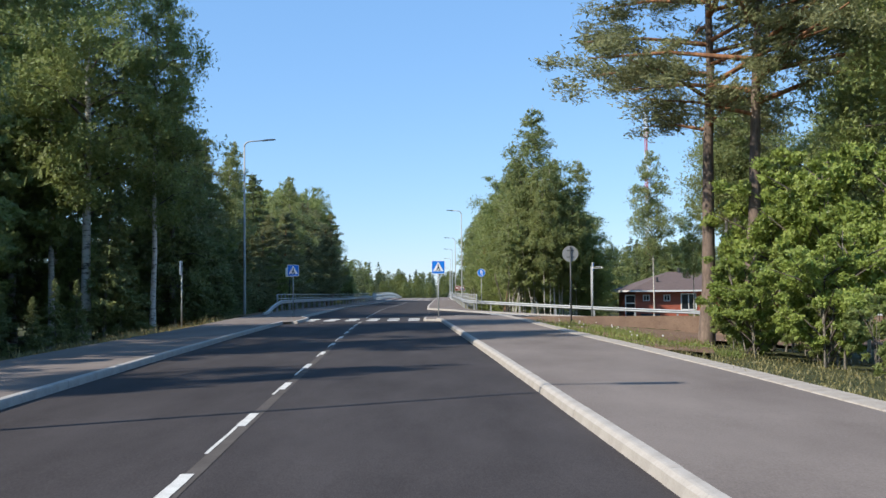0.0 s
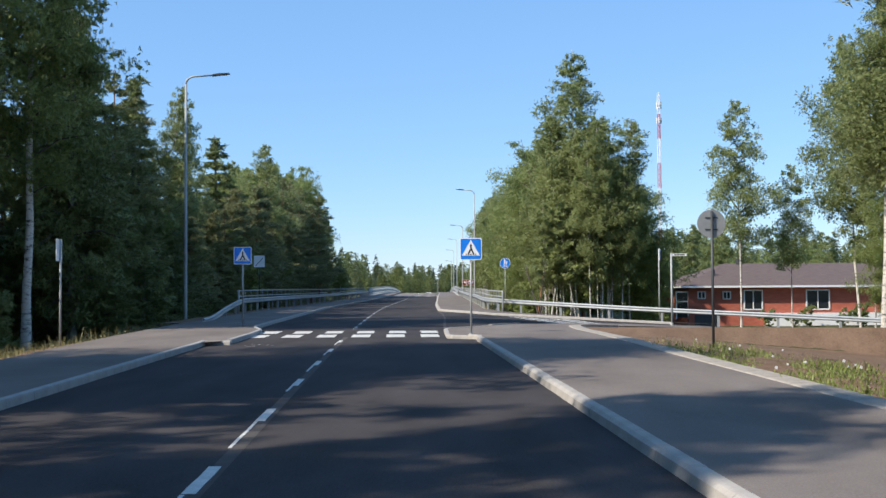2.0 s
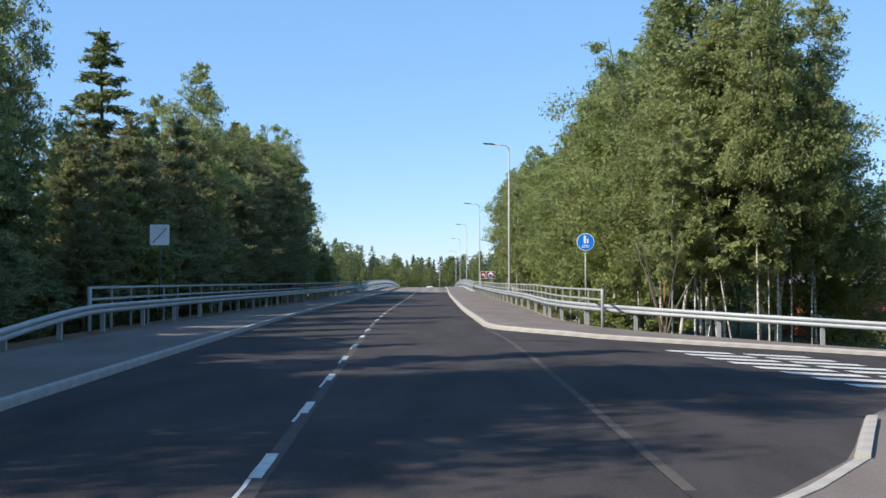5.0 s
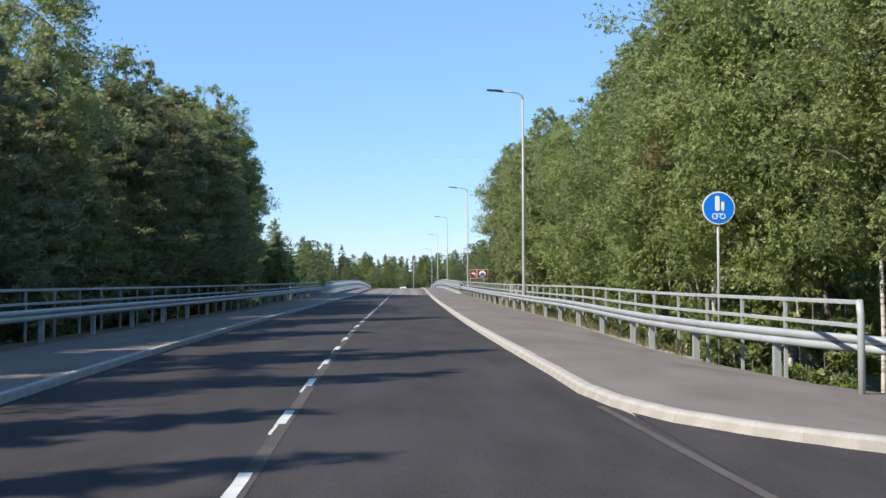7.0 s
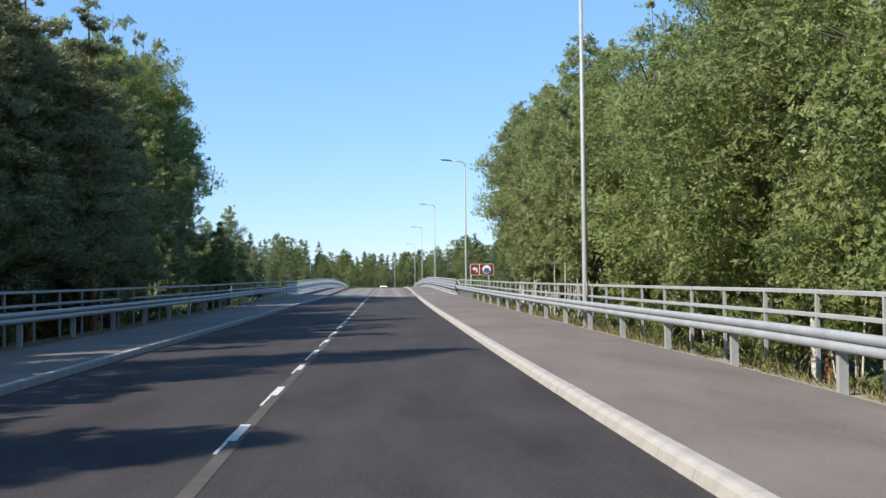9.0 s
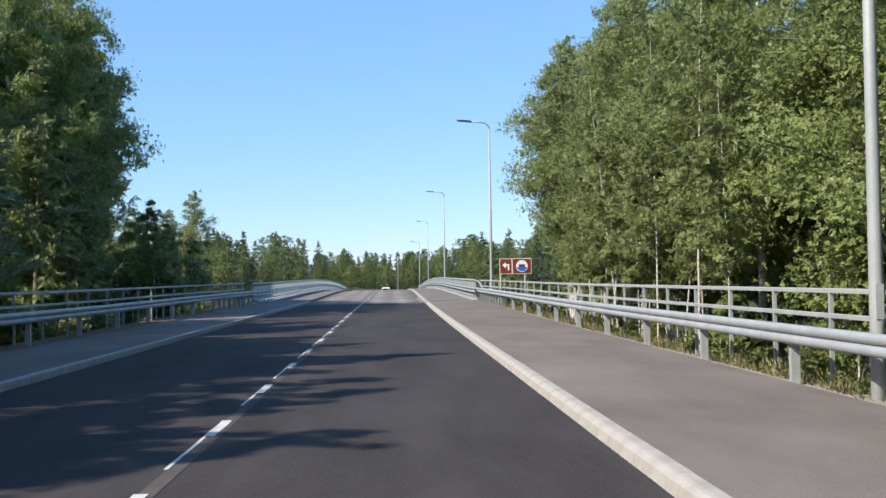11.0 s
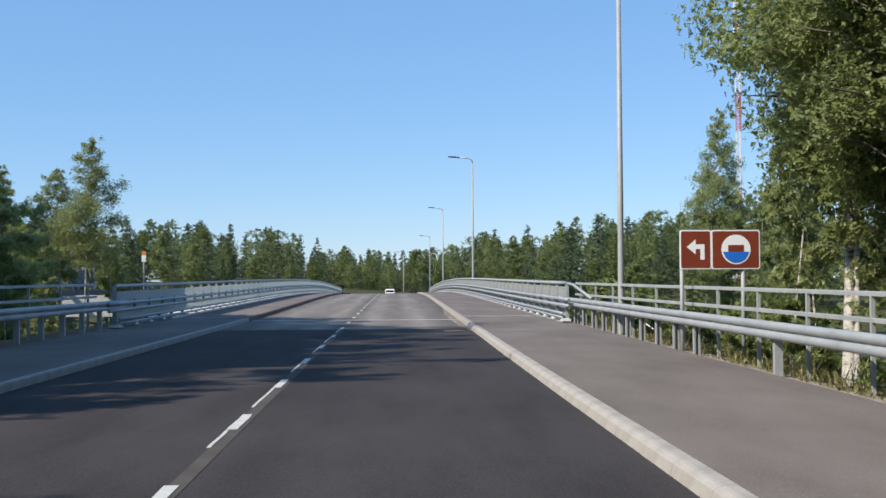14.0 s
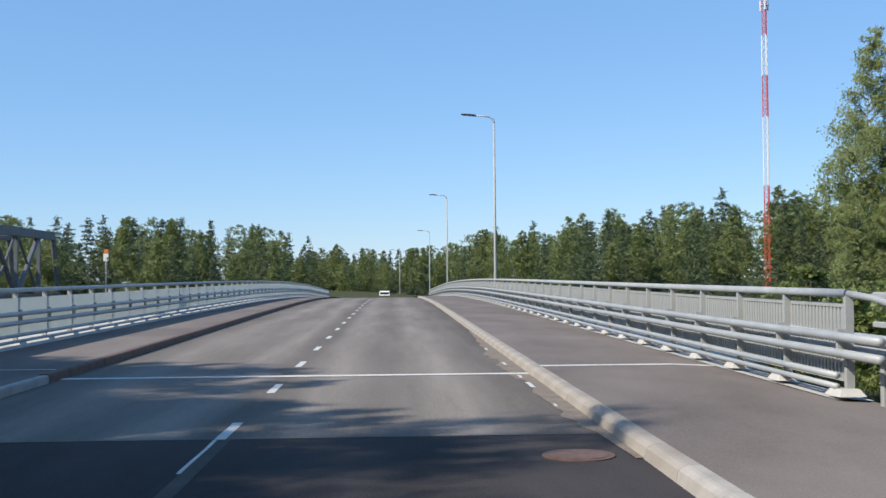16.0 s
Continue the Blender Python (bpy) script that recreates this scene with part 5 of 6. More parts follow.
put("aspen", -20.8, 170.8, 17.5, 1, 0, 0.65)
put("broad", -18.6, 150.5, 13.5, deep=True)
put("broad", -21.2, 168.4, 17.5, 0, 0, 0.7, deep=True)
put("broad", -22.0, 171.8, 18.0, 1, 0, 0.7, deep=True)
for n, (x, y) in enumerate(((-15.9, 120.6), (-15.6, 123.2), (-15.8, 128.2), (-15.4, 116.0), (-16.6, 96.8), (-16.4, 101.4), (-16.2, 104.2), (-16.1, 108.6), (-15.9, 112.0))):
    put("row_pine", x, y, 10.6 if y > 115 else 8.6, None, n * 50, 1.1, deep=True)
put("aspen", -23.5, 164.5, 20, deep=True)
put("aspen", -25.5, 169, 20, deep=True)
# the grove beside the cycle path
put("birch", 7.4, 90.6, top(7.4, 90.6, 17.2), 0, 0, 1.15, "tallest birch of the grove beside the cycle path")
put("birch", 9.5, 88.4, 14.6, 1, 90, 1.1)
put("birch", 7.4, 88.2, 12.5, 1, 45, 1.1)
for x, y, h in ((8.0, 86.2, 12), (8.9, 86.7, 13), (10.2, 87.2, 11), (6.7, 88.4, 11.5), (9.2, 90.0, 14)):
    put("birch", x, y, h, 1, None, 0.8)
put("broad", 11.4, 91, 11.6, 0, 0, 1.1)
put("broad", 12.6, 89.5, 7.6, 1, 0, 1.0)
for x, y, h, n in ((5.7, 88.2, 13.2, 2), (5.9, 91.6, 11.6, 0), (9.3, 88.9, 14.6, 2), (11.0, 89.0, 12.0, 0), (8.2, 91.5, 15.2, 2)):
    put("birch", x, y, h, n, None, 1.2)
for x, y, h in ((5.4, 87.4, 8), (6.0, 86.6, 9), (6.6, 87.6, 10), (7.4, 86.4, 9), (5.8, 89.2, 8.5), (8.6, 86.8, 9.5), (9.6, 87.6, 10), (6.9, 89.6, 9)):
    put("sapling", x, y, h)
put("broad", 7.2, 97.6, 14.8, 2, 0, 0.92)
put("birch", 6.8, 99.5, 15.0, 0, 0, 1.2)
put("birch", 6.8, 103.0, 15.0, 1, 0, 1.3)
for n, y in enumerate(np.arange(101, 160, 3.7)):
    kind = ("broad", "birch", "broad", "broad", "birch")[n % 5] if y < 134 else ("birch", "aspen", "birch")[n % 3]
    put(kind, random.uniform(6.0, 6.9) - step(146, 152, y) * 0.2, y, random.uniform(13.4, 14.6) * (1.0 if y < 140 else 1.04), None, None, {"broad": 1.05, "birch": 1.4 if y < 148 else 1.1, "aspen": 0.8}[kind])
for n, y in enumerate(np.arange(99, 172, 5.0)):
    put(("broad", "birch", "young_pine")[n % 3], random.uniform(9.5, 11.5), y, random.uniform(12.5, 14), deep=True)
put("aspen", 5.3, 163.0, 15, 1, 0, 0.86)
put("birch", 6.6, 160.8, 15.0, 2, 130, 1.2)
put("birch", 7.4, 164.6, 14.5, 0, 40, 1.2)
for n, y in enumerate(np.arange(96, 171, 1.25)):
    put("sapling", random.uniform(3.4 if y < 148 else 5.4, 8.5) if y > 128 else random.uniform(5.0, 8.5), y, random.uniform(6, 10.5))
slim = random.Random(41)
for y in np.arange(137, 158, 1.1):
    put("sapling", slim.uniform(3.3, 5.8), y, slim.uniform(6, 9.5), slim.randrange(3), slim.uniform(0, 360))
for n, y in enumerate(np.arange(124, 174, 1.9)):
    put("shrub", random.uniform(3.2, 7.5), y, random.uniform(0.9, 1.7), None, None, 1.1)
for n, y in enumerate(np.arange(171, 204, 3.2)):
    put("shrub", random.uniform(3.6, 7.5), y, random.uniform(1.8, 3.0), None, None, 1.1)
put("birch", 5.4, 162.8, 14.5, 0, 200, 1.1)
put("birch", 4.9, 159.8, 13.5, 1, 30, 1.2, "white-stemmed birch beside the railing")
put("birch", 5.6, 151.5, 14.5, 0)
put("birch", 5.2, 147.5, 13.5, 0)
put("birch", 13.8, 203, top(13.8, 203, 11.0), 2, 0, 0.95)
put("birch", 15.4, 202, 9.0, 1, 0, 1.0)
put("birch", 12.6, 199, 6.5, 1, 0, 1.2)
# a withered branch with orange leaves in one of the crowns
host = put("birch", 5.9, 105.2, 12.5, 1, 70, 1.2, "leafy birch with one withered orange branch")
rng = np.random.default_rng(17)
run = np.linspace(0, 1, 380) ** 0.8
twig = np.stack([4.9 - 1.0 * run, 104.2 - 1.3 * run, 6.4 - 1.5 * run], 1) + rng.normal(size=(380, 3)) * (0.1 + 0.16 * run[:, None])
wither = leaf_mesh(rng, twig, (0.06, 0.04), "birch", np.zeros((380, 3)))
back = np.array(host.matrix_basis.inverted())
dead = new("withered_leaves", blades_mesh("withered_leaves", wither @ back[:3, :3].T + back[:3, 3], WITHERED))
dead.parent = host
dead["label"] = "dry orange-brown leaves"
# bent reddish stems rising from one root beside the end of the railing
clump = thing("multi_stemmed_tree", "clump of bent reddish-brown stems behind the guard rail", "tree", pose(4.9, 86.6, ground_z(4.9, 86.6) - 0.1))
stems = random.Random(77)
for n in range(5):
    a, out = n * 1.25, stems.uniform(0.5, 1.2)
    dx, dy = math.cos(a) * out, math.sin(a) * out
    pts = [(dx * 0.12 * k ** 1.5 + stems.uniform(-0.06, 0.06), dy * 0.12 * k ** 1.5 + stems.uniform(-0.06, 0.06), 0.62 * k) for k in range(7)]
    Shape().tube(pts, [0.045 - 0.005 * k for k in range(7)], 7).make("stem", PINE_RED if n == 1 else TWIG, clump, "", True)

# the pines, birches and bushes on the soil bank
put("tall_pine", 9.4, 38.7, 20, 0, 150, 1.25, "tall pine with a bare scaly trunk beside the path")
put("tall_pine", 10.4, 37.0, 19.5, 1, 60, 1.25)
for x, y, h, w in ((16.1, 62.0, 13.8, 0), (16.55, 62.4, 14.6, 1), (16.9, 61.7, 14.2, 0), (17.9, 61.4, 14.6, 1), (18.9, 63.2, 13.6, 0)):
    put("old_birch", x, y, h, w, None, 1.15)
for x, y, h, n in ((22.6, 77.6, 8.5, 0), (25.2, 78.4, 9.5, 1), (28.2, 77.5, 11.0, 2), (30.5, 80.0, 12.0, 0)):
    put("broad", x, y, h, n, None, 0.8)
for x, y, h, n in ((26.8, 79.0, 18.5, 2), (28.6, 80.5, 18.0, 0), (31.0, 78.5, 18.5, 1)):
    put("birch", x, y, h, n, None, 1.25)
for x, y, h, n in ((22.4, 80.4, 17.5, 2), (18.9, 81.5, 9.5, 1)):
    put("birch", x, y, h, n, None, 1.05)
put("birch", 22.8, 79.6, 11, 1, 30, 1.1)
put("birch", 24.6, 79.2, 10, 2, 80, 1.1)
put("birch", 15.5, 80, top(15.5, 80, 12.0), 1, 0, 1.0, "young birch in front of the brick house")
put("birch", 16.5, 42, 15, 0)
put("aspen", 15.5, 33, 17, 1)
put("aspen", 18, 38, 18, 0)
put("bush", 12.3, 38.2, 6.8, 0, 0, 0.85)
put("bush", 11.9, 34.6, 3.6, 1, 0, 1.0)
put("bush", 8.6, 30.0, 3.0, 2, 0, 1.0)
put("bush", 11.6, 32.5, 6.2, 2, 90, 0.9)
put("bush", 9.6, 26.0, 3.4, 0, 0, 1.1)
put("bush", 12.8, 27.0, 6.5, 0, 60, 0.9)
put("bush", 9.9, 33.4, 1.6, 1, 30, 1.0)
put("bush", 14.5, 41.0, 2.6, 2)
put("shrub", 9.0, 22.5, 1.7, 0)
put("shrub", 9.8, 28.0, 2.0, 1)
put("shrub", 9.4, 33.0, 1.8, 0)
put("shrub", 11.2, 24.5, 2.4, 1)
put("shrub", 10.2, 36.8, 2.2, 0)

# the woods behind
wood_fill(-31, -20, 20, 58, 14, ("aspen", "spruce", "aspen"), 14, 17, 51)
wood_fill(-26, -19, 0, 22, 12, ("aspen", "spruce"), 11, 14, 53)
wood_fill(-15.6, -14.0, 64, 117, 32, ("broad", "row_spruce", "row_pine"), 4.2, 6.6, 52, 1.1)
wood_fill(-18.4, -16.0, 64, 84, 9, ("broad", "spruce"), 6.5, 9.0, 41, 1.1)
wood_fill(-36, -21, 18, 82, 34, ("aspen", "spruce", "young_pine", "birch"), 11, 14.5, 1)
wood_fill(-40, -23, 0, 84, 58, ("aspen", "spruce"), 18, 22, 13)
wood_fill(-18.0, -15.4, 84, 104, 12, ("row_pine", "row_pine", "row_spruce"), 7.0, 8.8, 14, 1.2)
wood_fill(-22, -15.5, 2, 32, 8, ("aspen", "spruce", "birch"), 9, 13, 2)
wood_fill(-32, -21, 80, 112, 12, ("spruce", "young_pine", "birch", "broad"), 8, 11.5, 3)
wood_fill(-22, -15.6, 18, 74, 44, ("broad", "spruce", "spruce"), 3.5, 8, 4)
wood_fill(-20, -15.4, 133, 154, 15, ("young_pine", "spruce"), 10.0, 12.0, 15)
for n, y in enumerate(np.arange(84, 133, 4.3)):
    put(("young_pine", "spruce", "birch", "spruce")[n % 4] if y < 104 else ("young_pine", "spruce")[n % 2], random.uniform(-17.6, -16.4), y, random.uniform(7.4, 8.8) if y < 113 else random.uniform(9.6, 11.0), deep=n % 3 > 0)
wood_fill(-19, -13.8, 158, 183, 12, ("birch", "broad", "spruce"), 4.5, 6.6, 17)
wood_fill(-31, -21, 148, 172, 8, ("broad", "aspen"), 16, 20, 18)
wood_fill(-28, -21, 157, 171, 7, ("broad", "aspen"), 15, 19, 16)
wood_fill(-19, -15, 82, 118, 10, ("broad", "spruce"), 2.5, 5, 5)
wood_fill(-22.5, -18, 82, 118, 9, ("birch", "spruce", "young_pine"), 8.5, 10.5, 12)
put("birch", -18.8, 121, 14.5, deep=True)
put("birch", -19.3, 113, 14.5, deep=True)
put("young_pine", -19.6, 136, 15, deep=True)
put("young_pine", -18.5, 131.5, 12, deep=True)
wood_fill(20, 34, 18, 44, 14, ("birch", "aspen", "broad"), 12, 17, 6)
wood_fill(11, 16, 112, 172, 16, ("birch", "broad", "young_pine"), 11, 13.5, 7)
for n, y in enumerate(np.arange(95, 170, 4.4)):
    put("shrub", random.uniform(4.9, 6.4), y, random.uniform(2.2, 3.4) * (1 if y < 136 else 0.75), None, None, 1.1)
wood_fill(24, 60, 128, 185, 30, ("birch", "broad", "spruce"), 8, 11, 9)
wood_fill(-36, -19, 186, 204, 10, ("birch", "broad", "young_pine"), 6, 8.5, 10)
for x, y in ((-22.3, 196), (-24.5, 199), (-26.2, 194), (-20.8, 191), (-28, 199), (-30.5, 196)):
    put("broad", x, y, random.uniform(6.6, 8.2), deep=True)
put("birch", -24.4, 199, top(-24.4, 199, 7.7), 0, 0, 1.2)
put("birch", -21.4, 200.5, top(-21.4, 200.5, 7.6), 0, 90, 1.3)
put("birch", -26.4, 199, top(-26.4, 199, 8.4), 1, 0, 1.1)
wood_fill(14, 34, 180, 204, 8, ("birch", "broad"), 6.5, 8.5, 11)
wood_fill(8, 15, 174, 196, 9, ("birch", "broad", "spruce"), 3.5, 5.5, 19)
put("birch", -19.9, 199, top(-19.9, 199, 8.9), 2, 0, 1.25, "bushy birch beyond the end of the railing")

# ---- far woods, one piece ----
def far_woods(kinds, seed, share):
    leafy_wood = kinds[0][0] == "birch"
    rng = np.random.default_rng(seed)
    stock = []
    for i, (kind, h) in enumerate(kinds):
        leafy = kind in ("birch", "broad")
        stock.append((h, grow(kind, h, 200 + i, 1700 if leafy else 1500, big=2.7 if leafy else 2.6)[1]))
    bits = []
    for i in range(share):
        if i < share * 0.6:
            y = rng.uniform(292, 400)
            x = rng.uniform(-120, 120) * (y / 330)
            if abs(x - cx(y)) < 9 or (-24 < x < 16 and y < 330):
                continue
        else:
            y = rng.uniform(400, 560)
            x = rng.uniform(-130, 130) if i % 2 else rng.uniform(-45, 40)
        tall = np.interp(x * 330 / y, [-60, -36, -26, -12, -3, 10, 22, 40, 50, 70], [10.6, 10.0, 8.7, 6.1, 5.3, 6.4, 9.3, 11.2, 13.6, 14.8]) * rng.choice([0.55, 0.68, 0.8, 0.92, 1.1])
        base = -2.4 if y < 400 else -4
        h = max(5, min(1.46 + (tall - 1.46) * (y - 163) / (330 - 163) - base, 26))
        ht, v = stock[rng.integers(len(stock))]
        a, s = rng.uniform(0, 6.28), h / ht
        c, sn = math.cos(a), math.sin(a)
        w = s * rng.uniform(1.0, 1.4) * (1 if leafy_wood else 0.9)
        bits.append(np.stack([x + w * (c * v[:, 0] - sn * v[:, 1]), y + w * (sn * v[:, 0] + c * v[:, 1]), base + s * v[:, 2]], 1))
    return np.concatenate(bits)


tagged(new("far_woods", blades_mesh("far_woods", far_woods((("birch", 11), ("broad", 11), ("birch", 10), ("broad", 10)), 5, 300), FAR_LEAF)), "light green birch woods on the far bank", "woods", kind="stuff")
tagged(new("far_woods", blades_mesh("far_woods", far_woods((("spruce", 11), ("spruce", 11), ("spruce", 12)), 6, 260), FAR_NEEDLES)), "dark spruces and pines on the far bank", "woods", kind="stuff")


# ---- grass and weeds ----
def grass(name, n, spots, seed, tall, label, mat=GRASS):
    """Blades and weeds: spots is a function from two random numbers to x, y."""
    rng = np.random.default_rng(seed)
    xy = np.array([spots(*rng.uniform(size=2)) for _ in range(n)])
    z = np.array([ground_z(x, y) for x, y in xy])
    tuft = np.array([0.6 + 0.8 * wave(x, y, 0.9) for x, y in xy])
    h = tall * rng.uniform(0.4, 1.2, n) * np.clip(tuft, 0.15, 1.4)
    a = rng.uniform(0, 6.28, n)
    w = 0.018
    base = np.c_[xy, z]
    side = np.c_[np.cos(a), np.sin(a), np.zeros(n)] * w
    bend = np.c_[rng.normal(size=(n, 2)) * 0.35, np.ones(n)] * h[:, None]
    v = np.stack([base - side, base + side, base + bend + side * 0.3, base + bend - side * 0.3], 1).reshape(-1, 3)
    tagged(new(name, blades_mesh(name, v, mat, 4)), label, "grass", kind="stuff")


grass("grass", 8500, lambda a, b: ((lambda y: (patch_edge(y) + 0.35 + 5.5 * a * a, y))(8 + 42 * b)), 1, 0.24, "rough dry grass and weeds along the path edge")
grass("grass", 26000, lambda a, b: ((lambda y: (1.98 + 4.8 * a * a, y))(92 + 86 * b)), 2, 0.5, "grass and weeds under the railing")
grass("grass", 16000, lambda a, b: ((lambda y: (left_outer(y) - 0.6 - 4.0 * a, y))(10 + 172 * b)), 3, 0.4, "shaded grass under the trees")
grass("grass", 4500, lambda a, b: (5.0 + 16 * a, 44 + 20 * b), 4, 0.13, "sparse weeds on the bare soil")


grass("grass", 12000, lambda a, b: ((lambda y: (patch_edge(y) + 0.35 + 3.4 * a, y))(27 + 19 * b)), 6, 0.34, "fresh green grass on the bank beside the cycle path", GREEN_GRASS)
rng = np.random.default_rng(23)
blooms = []
for k in range(18):
    y = rng.uniform(30, 45)
    x = patch_edge(y) + rng.uniform(0.6, 3.4)
    z, r = ground_z(x, y) + rng.uniform(0.22, 0.4), rng.uniform(0.02, 0.036)
    blooms += [(x + r * math.cos(q), y + 0.4 * r * math.sin(2 * q), z + r * math.sin(q)) for q in (0.4, 1.97, 3.54, 5.11)]
tagged(new("wild_flowers", blades_mesh("wild_flowers", np.array(blooms), WHITE_PAINT, 4)), "scattered small white wild flowers in the grass", "wild flowers", kind="stuff")


# ---- brick house ----
def brick_house():
    x0, x1, y0, y1, zb, ze = 19.6, 50, 110.5, 121, -2.6, 1.25
    t = thing("house", "low red-brick house with a brown hipped roof", "house", Matrix())
    w = Shape()
    w.box(((x0 + x1) / 2, (y0 + y1) / 2, (zb + ze) / 2), (x1 - x0, y1 - y0, ze - zb)).make("wall", BRICK, t, "red brick wall")
    ov = 0.8
    zr = 3.35
    Shape().box(((x0 + x1) / 2, (y0 + y1) / 2, ze + 0.07), (x1 - x0 + 2 * ov, y1 - y0 + 2 * ov, 0.16)).make("fascia", WHITE_PAINT, t, "white eaves board")
    v = [(x0 - ov, y0 - ov, ze + 0.16), (x1 + ov, y0 - ov, ze + 0.16), (x1 + ov, y1 + ov, ze + 0.16), (x0 - ov, y1 + ov, ze + 0.16), (x0 + 4.4, 115.8, zr), (x1 - 4.4, 115.8, zr)]
    mesh_ob("roof", v, [(0, 1, 5, 4), (2, 3, 4, 5), (3, 0, 4), (1, 2, 5), (3, 2, 1, 0)], ROOF, t, "brown tiled hipped roof")
    Shape().tube([(22.2, 112.4, 1.9), (22.2, 112.4, 2.75)], 0.13, 10).make("vent_pipe", DARK_METAL, t, "dark roof vent")
    Shape().tube([(25.2, 115.6, 3.0), (25.2, 115.6, 3.75)], 0.22, 10).make("vent_pipe", DARK_METAL, t, "dark roof vent")
    for x, w2, z0, z1 in ((20.7, 0.6, 0.35, 0.9), (22.8, 0.6, 0.3, 0.9), (25.0, 1.5, -0.6, 1.0), (30.4, 1.9, -0.6, 1.0), (36.5, 1.6, -0.3, 1.0), (42, 1.8, -0.3, 1.0)):
        fr = Shape()
        for a, b, c, d in ((x, z0, w2, 0.1), (x, z1, w2, 0.1), (x - w2 / 2, (z0 + z1) / 2, 0.1, z1 - z0 + 0.1), (x + w2 / 2, (z0 + z1) / 2, 0.1, z1 - z0 + 0.1), (x, (z0 + z1) / 2, 0.07, z1 - z0)):
            fr.box((a, y0 - 0.03, b), (c, 0.12, d))
        fr = fr.make("window", WHITE_PAINT, t, "white-framed window")
        Shape().box((x, y0 - 0.015, (z0 + z1) / 2), (w2 - 0.08, 0.03, z1 - z0)).make("pane", GLASS, fr)
    Shape().box((37.8, y0 - 0.3, -1.75), (23.6, 0.6, 1.7)).make("plinth", WHITE_PAINT, t, "white lower terrace wall")
    Shape().box((21.1, y0 - 0.02, -1.75), (2.0, 0.05, 1.5)).make("garage_door", DARK_METAL, t, "dark basement door")
    p = thing("porch", "white-framed glazed porch at the house end", "porch", Matrix())
    s = Shape()
    for x in (18.6, 19.6, 20.5):
        s.box((x, 110.6, -0.2), (0.1, 0.1, 2.3))
    for z in (-0.6, 0.1, 0.9):
        s.box((19.55, 110.6, z), (1.9, 0.1, 0.1))
    s.make("frame", WHITE_PAINT, p)
    Shape().box((19.55, 110.65, -0.2), (1.8, 0.02, 2.1)).make("pane", GLASS, p)


brick_house()
for x, y, h in ((25.6, 108.2, 1.7), (27.6, 107.6, 1.3), (29.0, 108.6, 2.0), (31.5, 107.4, 1.6), (33.4, 108.4, 2.2), (36.0, 107.6, 1.5), (39.0, 108.2, 1.9)):
    put("shrub", x, y, h, None, None, 1.0, "leafy garden shrub in front of the white terrace wall")


# ---- radio mast ----
def radio_mast():
    x, y, zb, zt = 70.5, 372, -2, 64
    t = thing("radio_mast", "red and white banded lattice radio mast", "radio mast", pose(x, y, 0))
    bands = [(zb, 19.2), (19.2, 32.8), (32.8, 41), (41, 49), (49, 57), (57, zt)]
    for n, (a, b) in enumerate(bands):
        s = Shape()
        r = 0.62 if a < 49 else 0.5
        cs = [(r * math.cos(q), r * math.sin(q)) for q in (0.5, 0.5 + 2.094, 0.5 + 4.189)]
        for px, py in cs:
            s.tube([(px, py, a), (px, py, b)], 0.1, 6)
        m = max(1, round((b - a) / 1.5))
        for k in range(m):
            za, zc = a + (b - a) * k / m, a + (b - a) * (k + 1) / m
            for j in range(3):
                p, q = cs[j], cs[(j + 1) % 3]
                s.tube([(*p, za), (*q, zc)], 0.05, 4)
                s.tube([(*p, zc), (*q, zc)], 0.04, 4)
        s.make("lattice", RED_PAINT if n % 2 == 0 else WHITE_PAINT, t, "red lattice section" if n % 2 == 0 else "white lattice section")
    for q in (0.3, 2.4, 4.5):
        for z, h in ((60, 2.4), (55, 2.0)):
            Shape().box((0.8 * math.cos(q), 0.8 * math.sin(q), z), (0.3, 0.3, h)).box((0.5 * math.cos(q), 0.5 * math.sin(q), z), (0.7, 0.7, 0.1)).make("antenna", WHITE_PAINT, t)



radio_mast()


# ---- railway bridge ----
def railway_truss():
    t = thing("railway_bridge", "grey steel truss railway bridge beside the road bridge", "railway bridge", Matrix())
    y0, y1, n = 222.0, 296.0, 10
    zb, zt = -0.2, 6.9
    for x in (-44.0, -49.2):
        s = Shape().box((x, (y0 + y1) / 2, zb), (0.5, y1 - y0, 0.6)).make("bottom_chord", TRUSS, t)
        p = (y1 - y0) / n
        Shape().box((x, (y0 + y1) / 2, zt), (0.7, y1 - y0 - 2 * p * 0.3, 0.95)).make("top_chord", TRUSS, t)
        for k in range(n + 1):
            y = y0 + p * k
            if 0 < k < n:
                Shape().box((x, y, (zb + zt) / 2), (0.4, 0.36, zt - zb)).make("upright", TRUSS, t)
            if k < n:
                a, b = ((y, zb), (y + p * (0.3 if k == 0 else 1), zt)) if k % 2 == 0 else ((y, zt), (y + p * (1 if k < n - 1 else 1), zb))
                if k == n - 1:
                    a, b = (y + p * 0.7, zt), (y + p, zb)
                Shape().tube([(x, a[0], a[1]), (x, b[0], b[1])], 0.3, 6).make("diagonal", TRUSS, t)
                if 0 < k < n - 1:
                    Shape().tube([(x, a[0], b[1]), (x, b[0], a[1])], 0.16, 6).make("brace", TRUSS, t)
    for k in range(1, n):
        y = y0 + (y1 - y0) / n * k
        Shape().box((-46.6, y, zt), (5.2, 0.25, 0.3)).make("cross_beam", TRUSS, t)
    for y in (y0, y1):
        Shape().box((-46.6, y, -4.4), (7.5, 2.5, 7.4)).make("pier", CONCRETE, t, "concrete pier")


railway_truss()


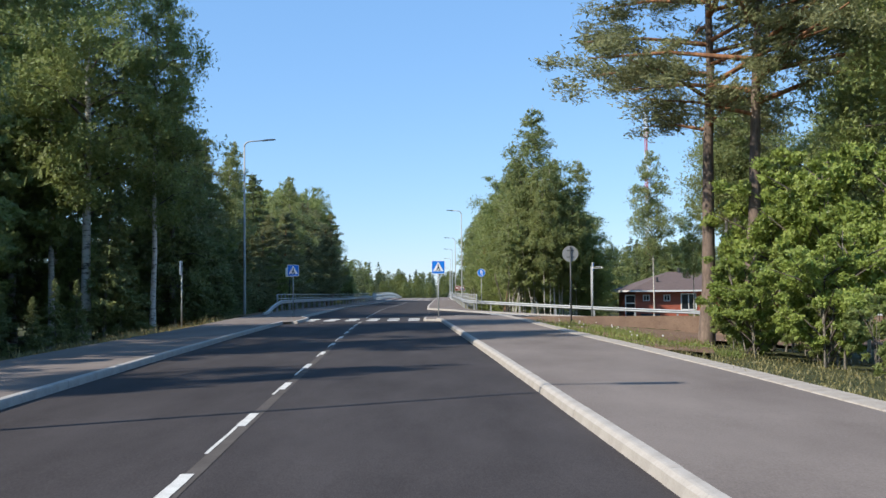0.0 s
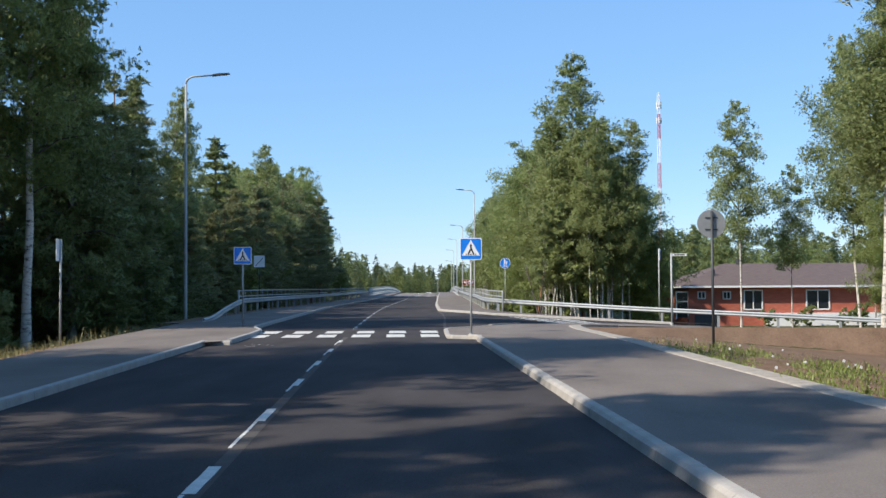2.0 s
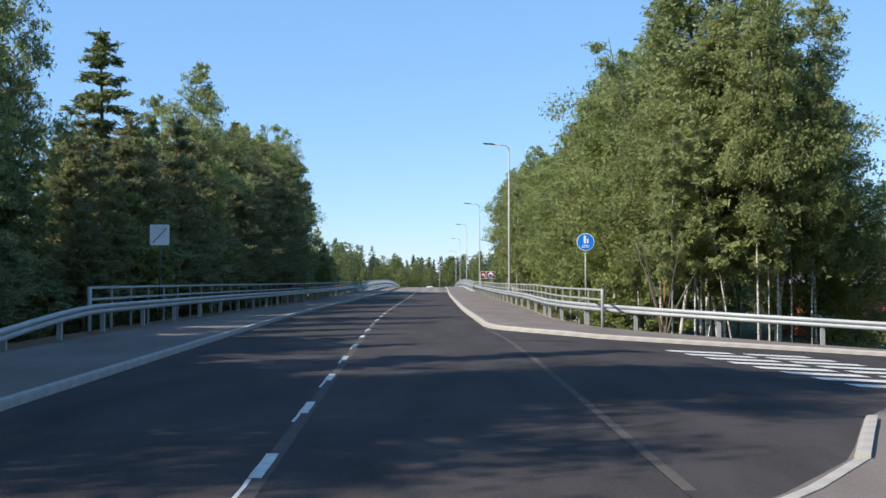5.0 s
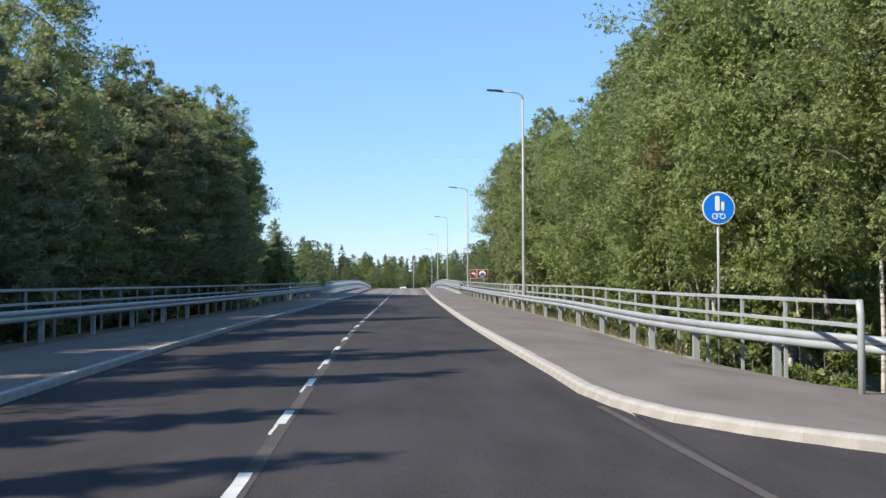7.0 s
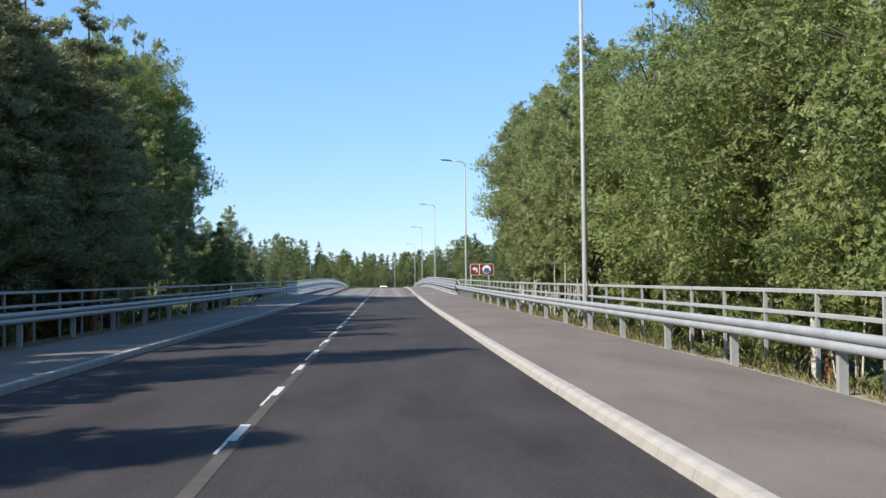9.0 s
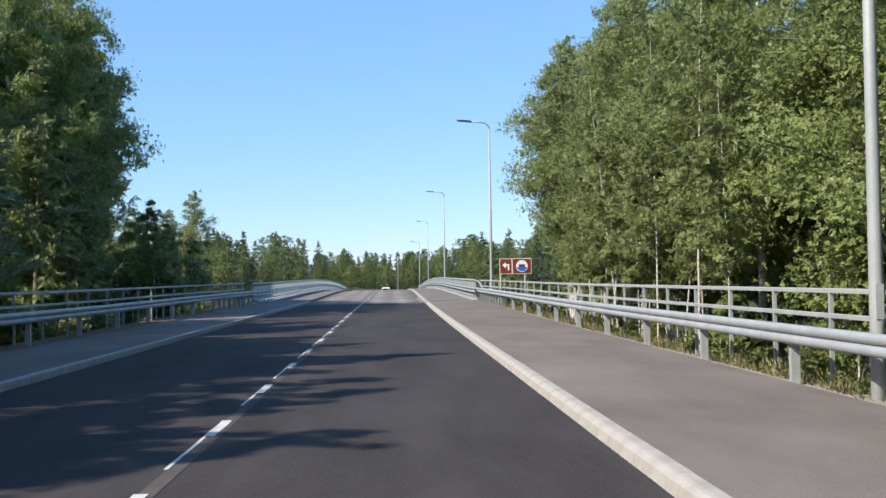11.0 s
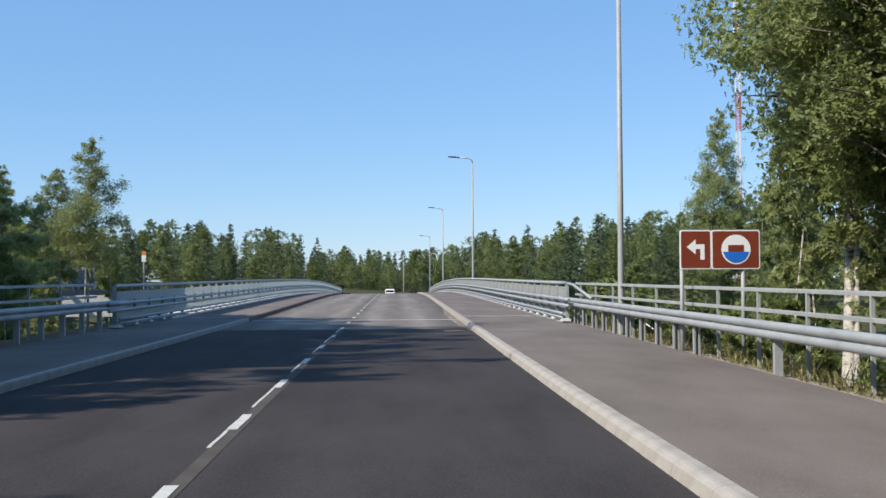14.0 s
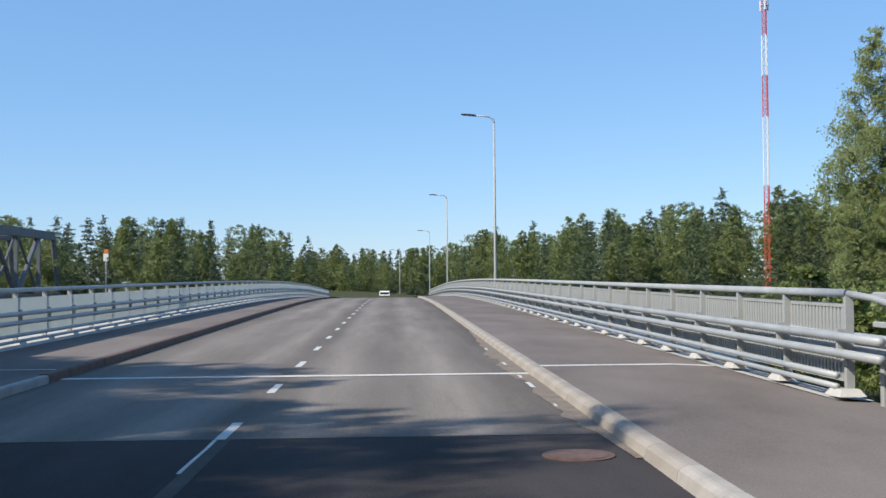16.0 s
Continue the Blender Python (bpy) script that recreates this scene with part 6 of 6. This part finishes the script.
def catenary_mast(x, y, zt, arm):
    t = thing("catenary_mast", "grey lattice railway mast with a cantilever arm", "railway mast", pose(x, y, 0))
    s = Shape()
    for dx in (-0.2, 0.2):
        s.tube([(dx, 0, -3), (dx * 0.6, 0, zt)], 0.06, 6)
    for k in range(10):
        z = -2 + (zt + 2) * k / 10
        s.tube([(-0.18, 0, z), (0.18, 0, z + 0.45)], 0.035, 4)
    s.make("mast", TRUSS, t)
    Shape().tube([(0, 0, zt - 0.4), (-arm, 0, zt - 1.0)], 0.05, 6).tube([(0, 0, zt - 1.4), (-arm, 0, zt - 1.0)], 0.05, 6).make("arm", TRUSS, t)


catenary_mast(-40.8, 325, 6.9, 4.5)
t = thing("railway_signal", "railway signal post with an orange-topped board", "railway signal", pose(-44.5, 320, 0))
Shape().tube([(0, 0, -3), (0, 0, 4.6)], 0.12, 8).make("post", STEEL_OLD, t)
Shape().box((0, 0, 4.9), (0.7, 0.2, 1.1)).make("board", WHITE_PAINT, t)
Shape().box((0, 0, 5.75), (0.6, 0.25, 0.6)).make("cap", plain("orange_paint", (0.7, 0.2, 0.04)), t, "orange cap board")


# ---- oncoming van, far off on the bridge ----
def white_van(x, y, z):
    t = thing("van", "small white van far off on the road", "van", pose(x, y, z))
    side = [(-2.2, 0.35), (-2.25, 0.9), (-2.0, 1.05), (-1.2, 1.85), (-0.9, 1.95), (2.1, 1.95), (2.25, 1.7), (2.25, 0.35)]
    s = Shape()
    s.prism(side, -0.9, 0.9)
    s.v = [Vector((v.y * (1.0 if v.z < 1.1 else 0.88), v.x, v.z)) for v in s.v]
    s.make("body", WHITE_PAINT, t, "white body")
    Shape().box((0, -1.62, 1.45), (1.45, 0.1, 0.62), Matrix()).make("windscreen", GLASS, t)
    for a in (-0.78, 0.78):
        for b in (-1.45, 1.45):
            Shape().tube([(a - 0.1, b, 0.33), (a + 0.1, b, 0.33)], 0.33, 14).make("wheel", DARK_METAL, t)
    for a in (-0.65, 0.65):
        Shape().box((a, -2.24, 0.78), (0.3, 0.06, 0.18)).make("headlight", WHITE, t)


white_van(-4.75, 345, rz(345) + 0.02)
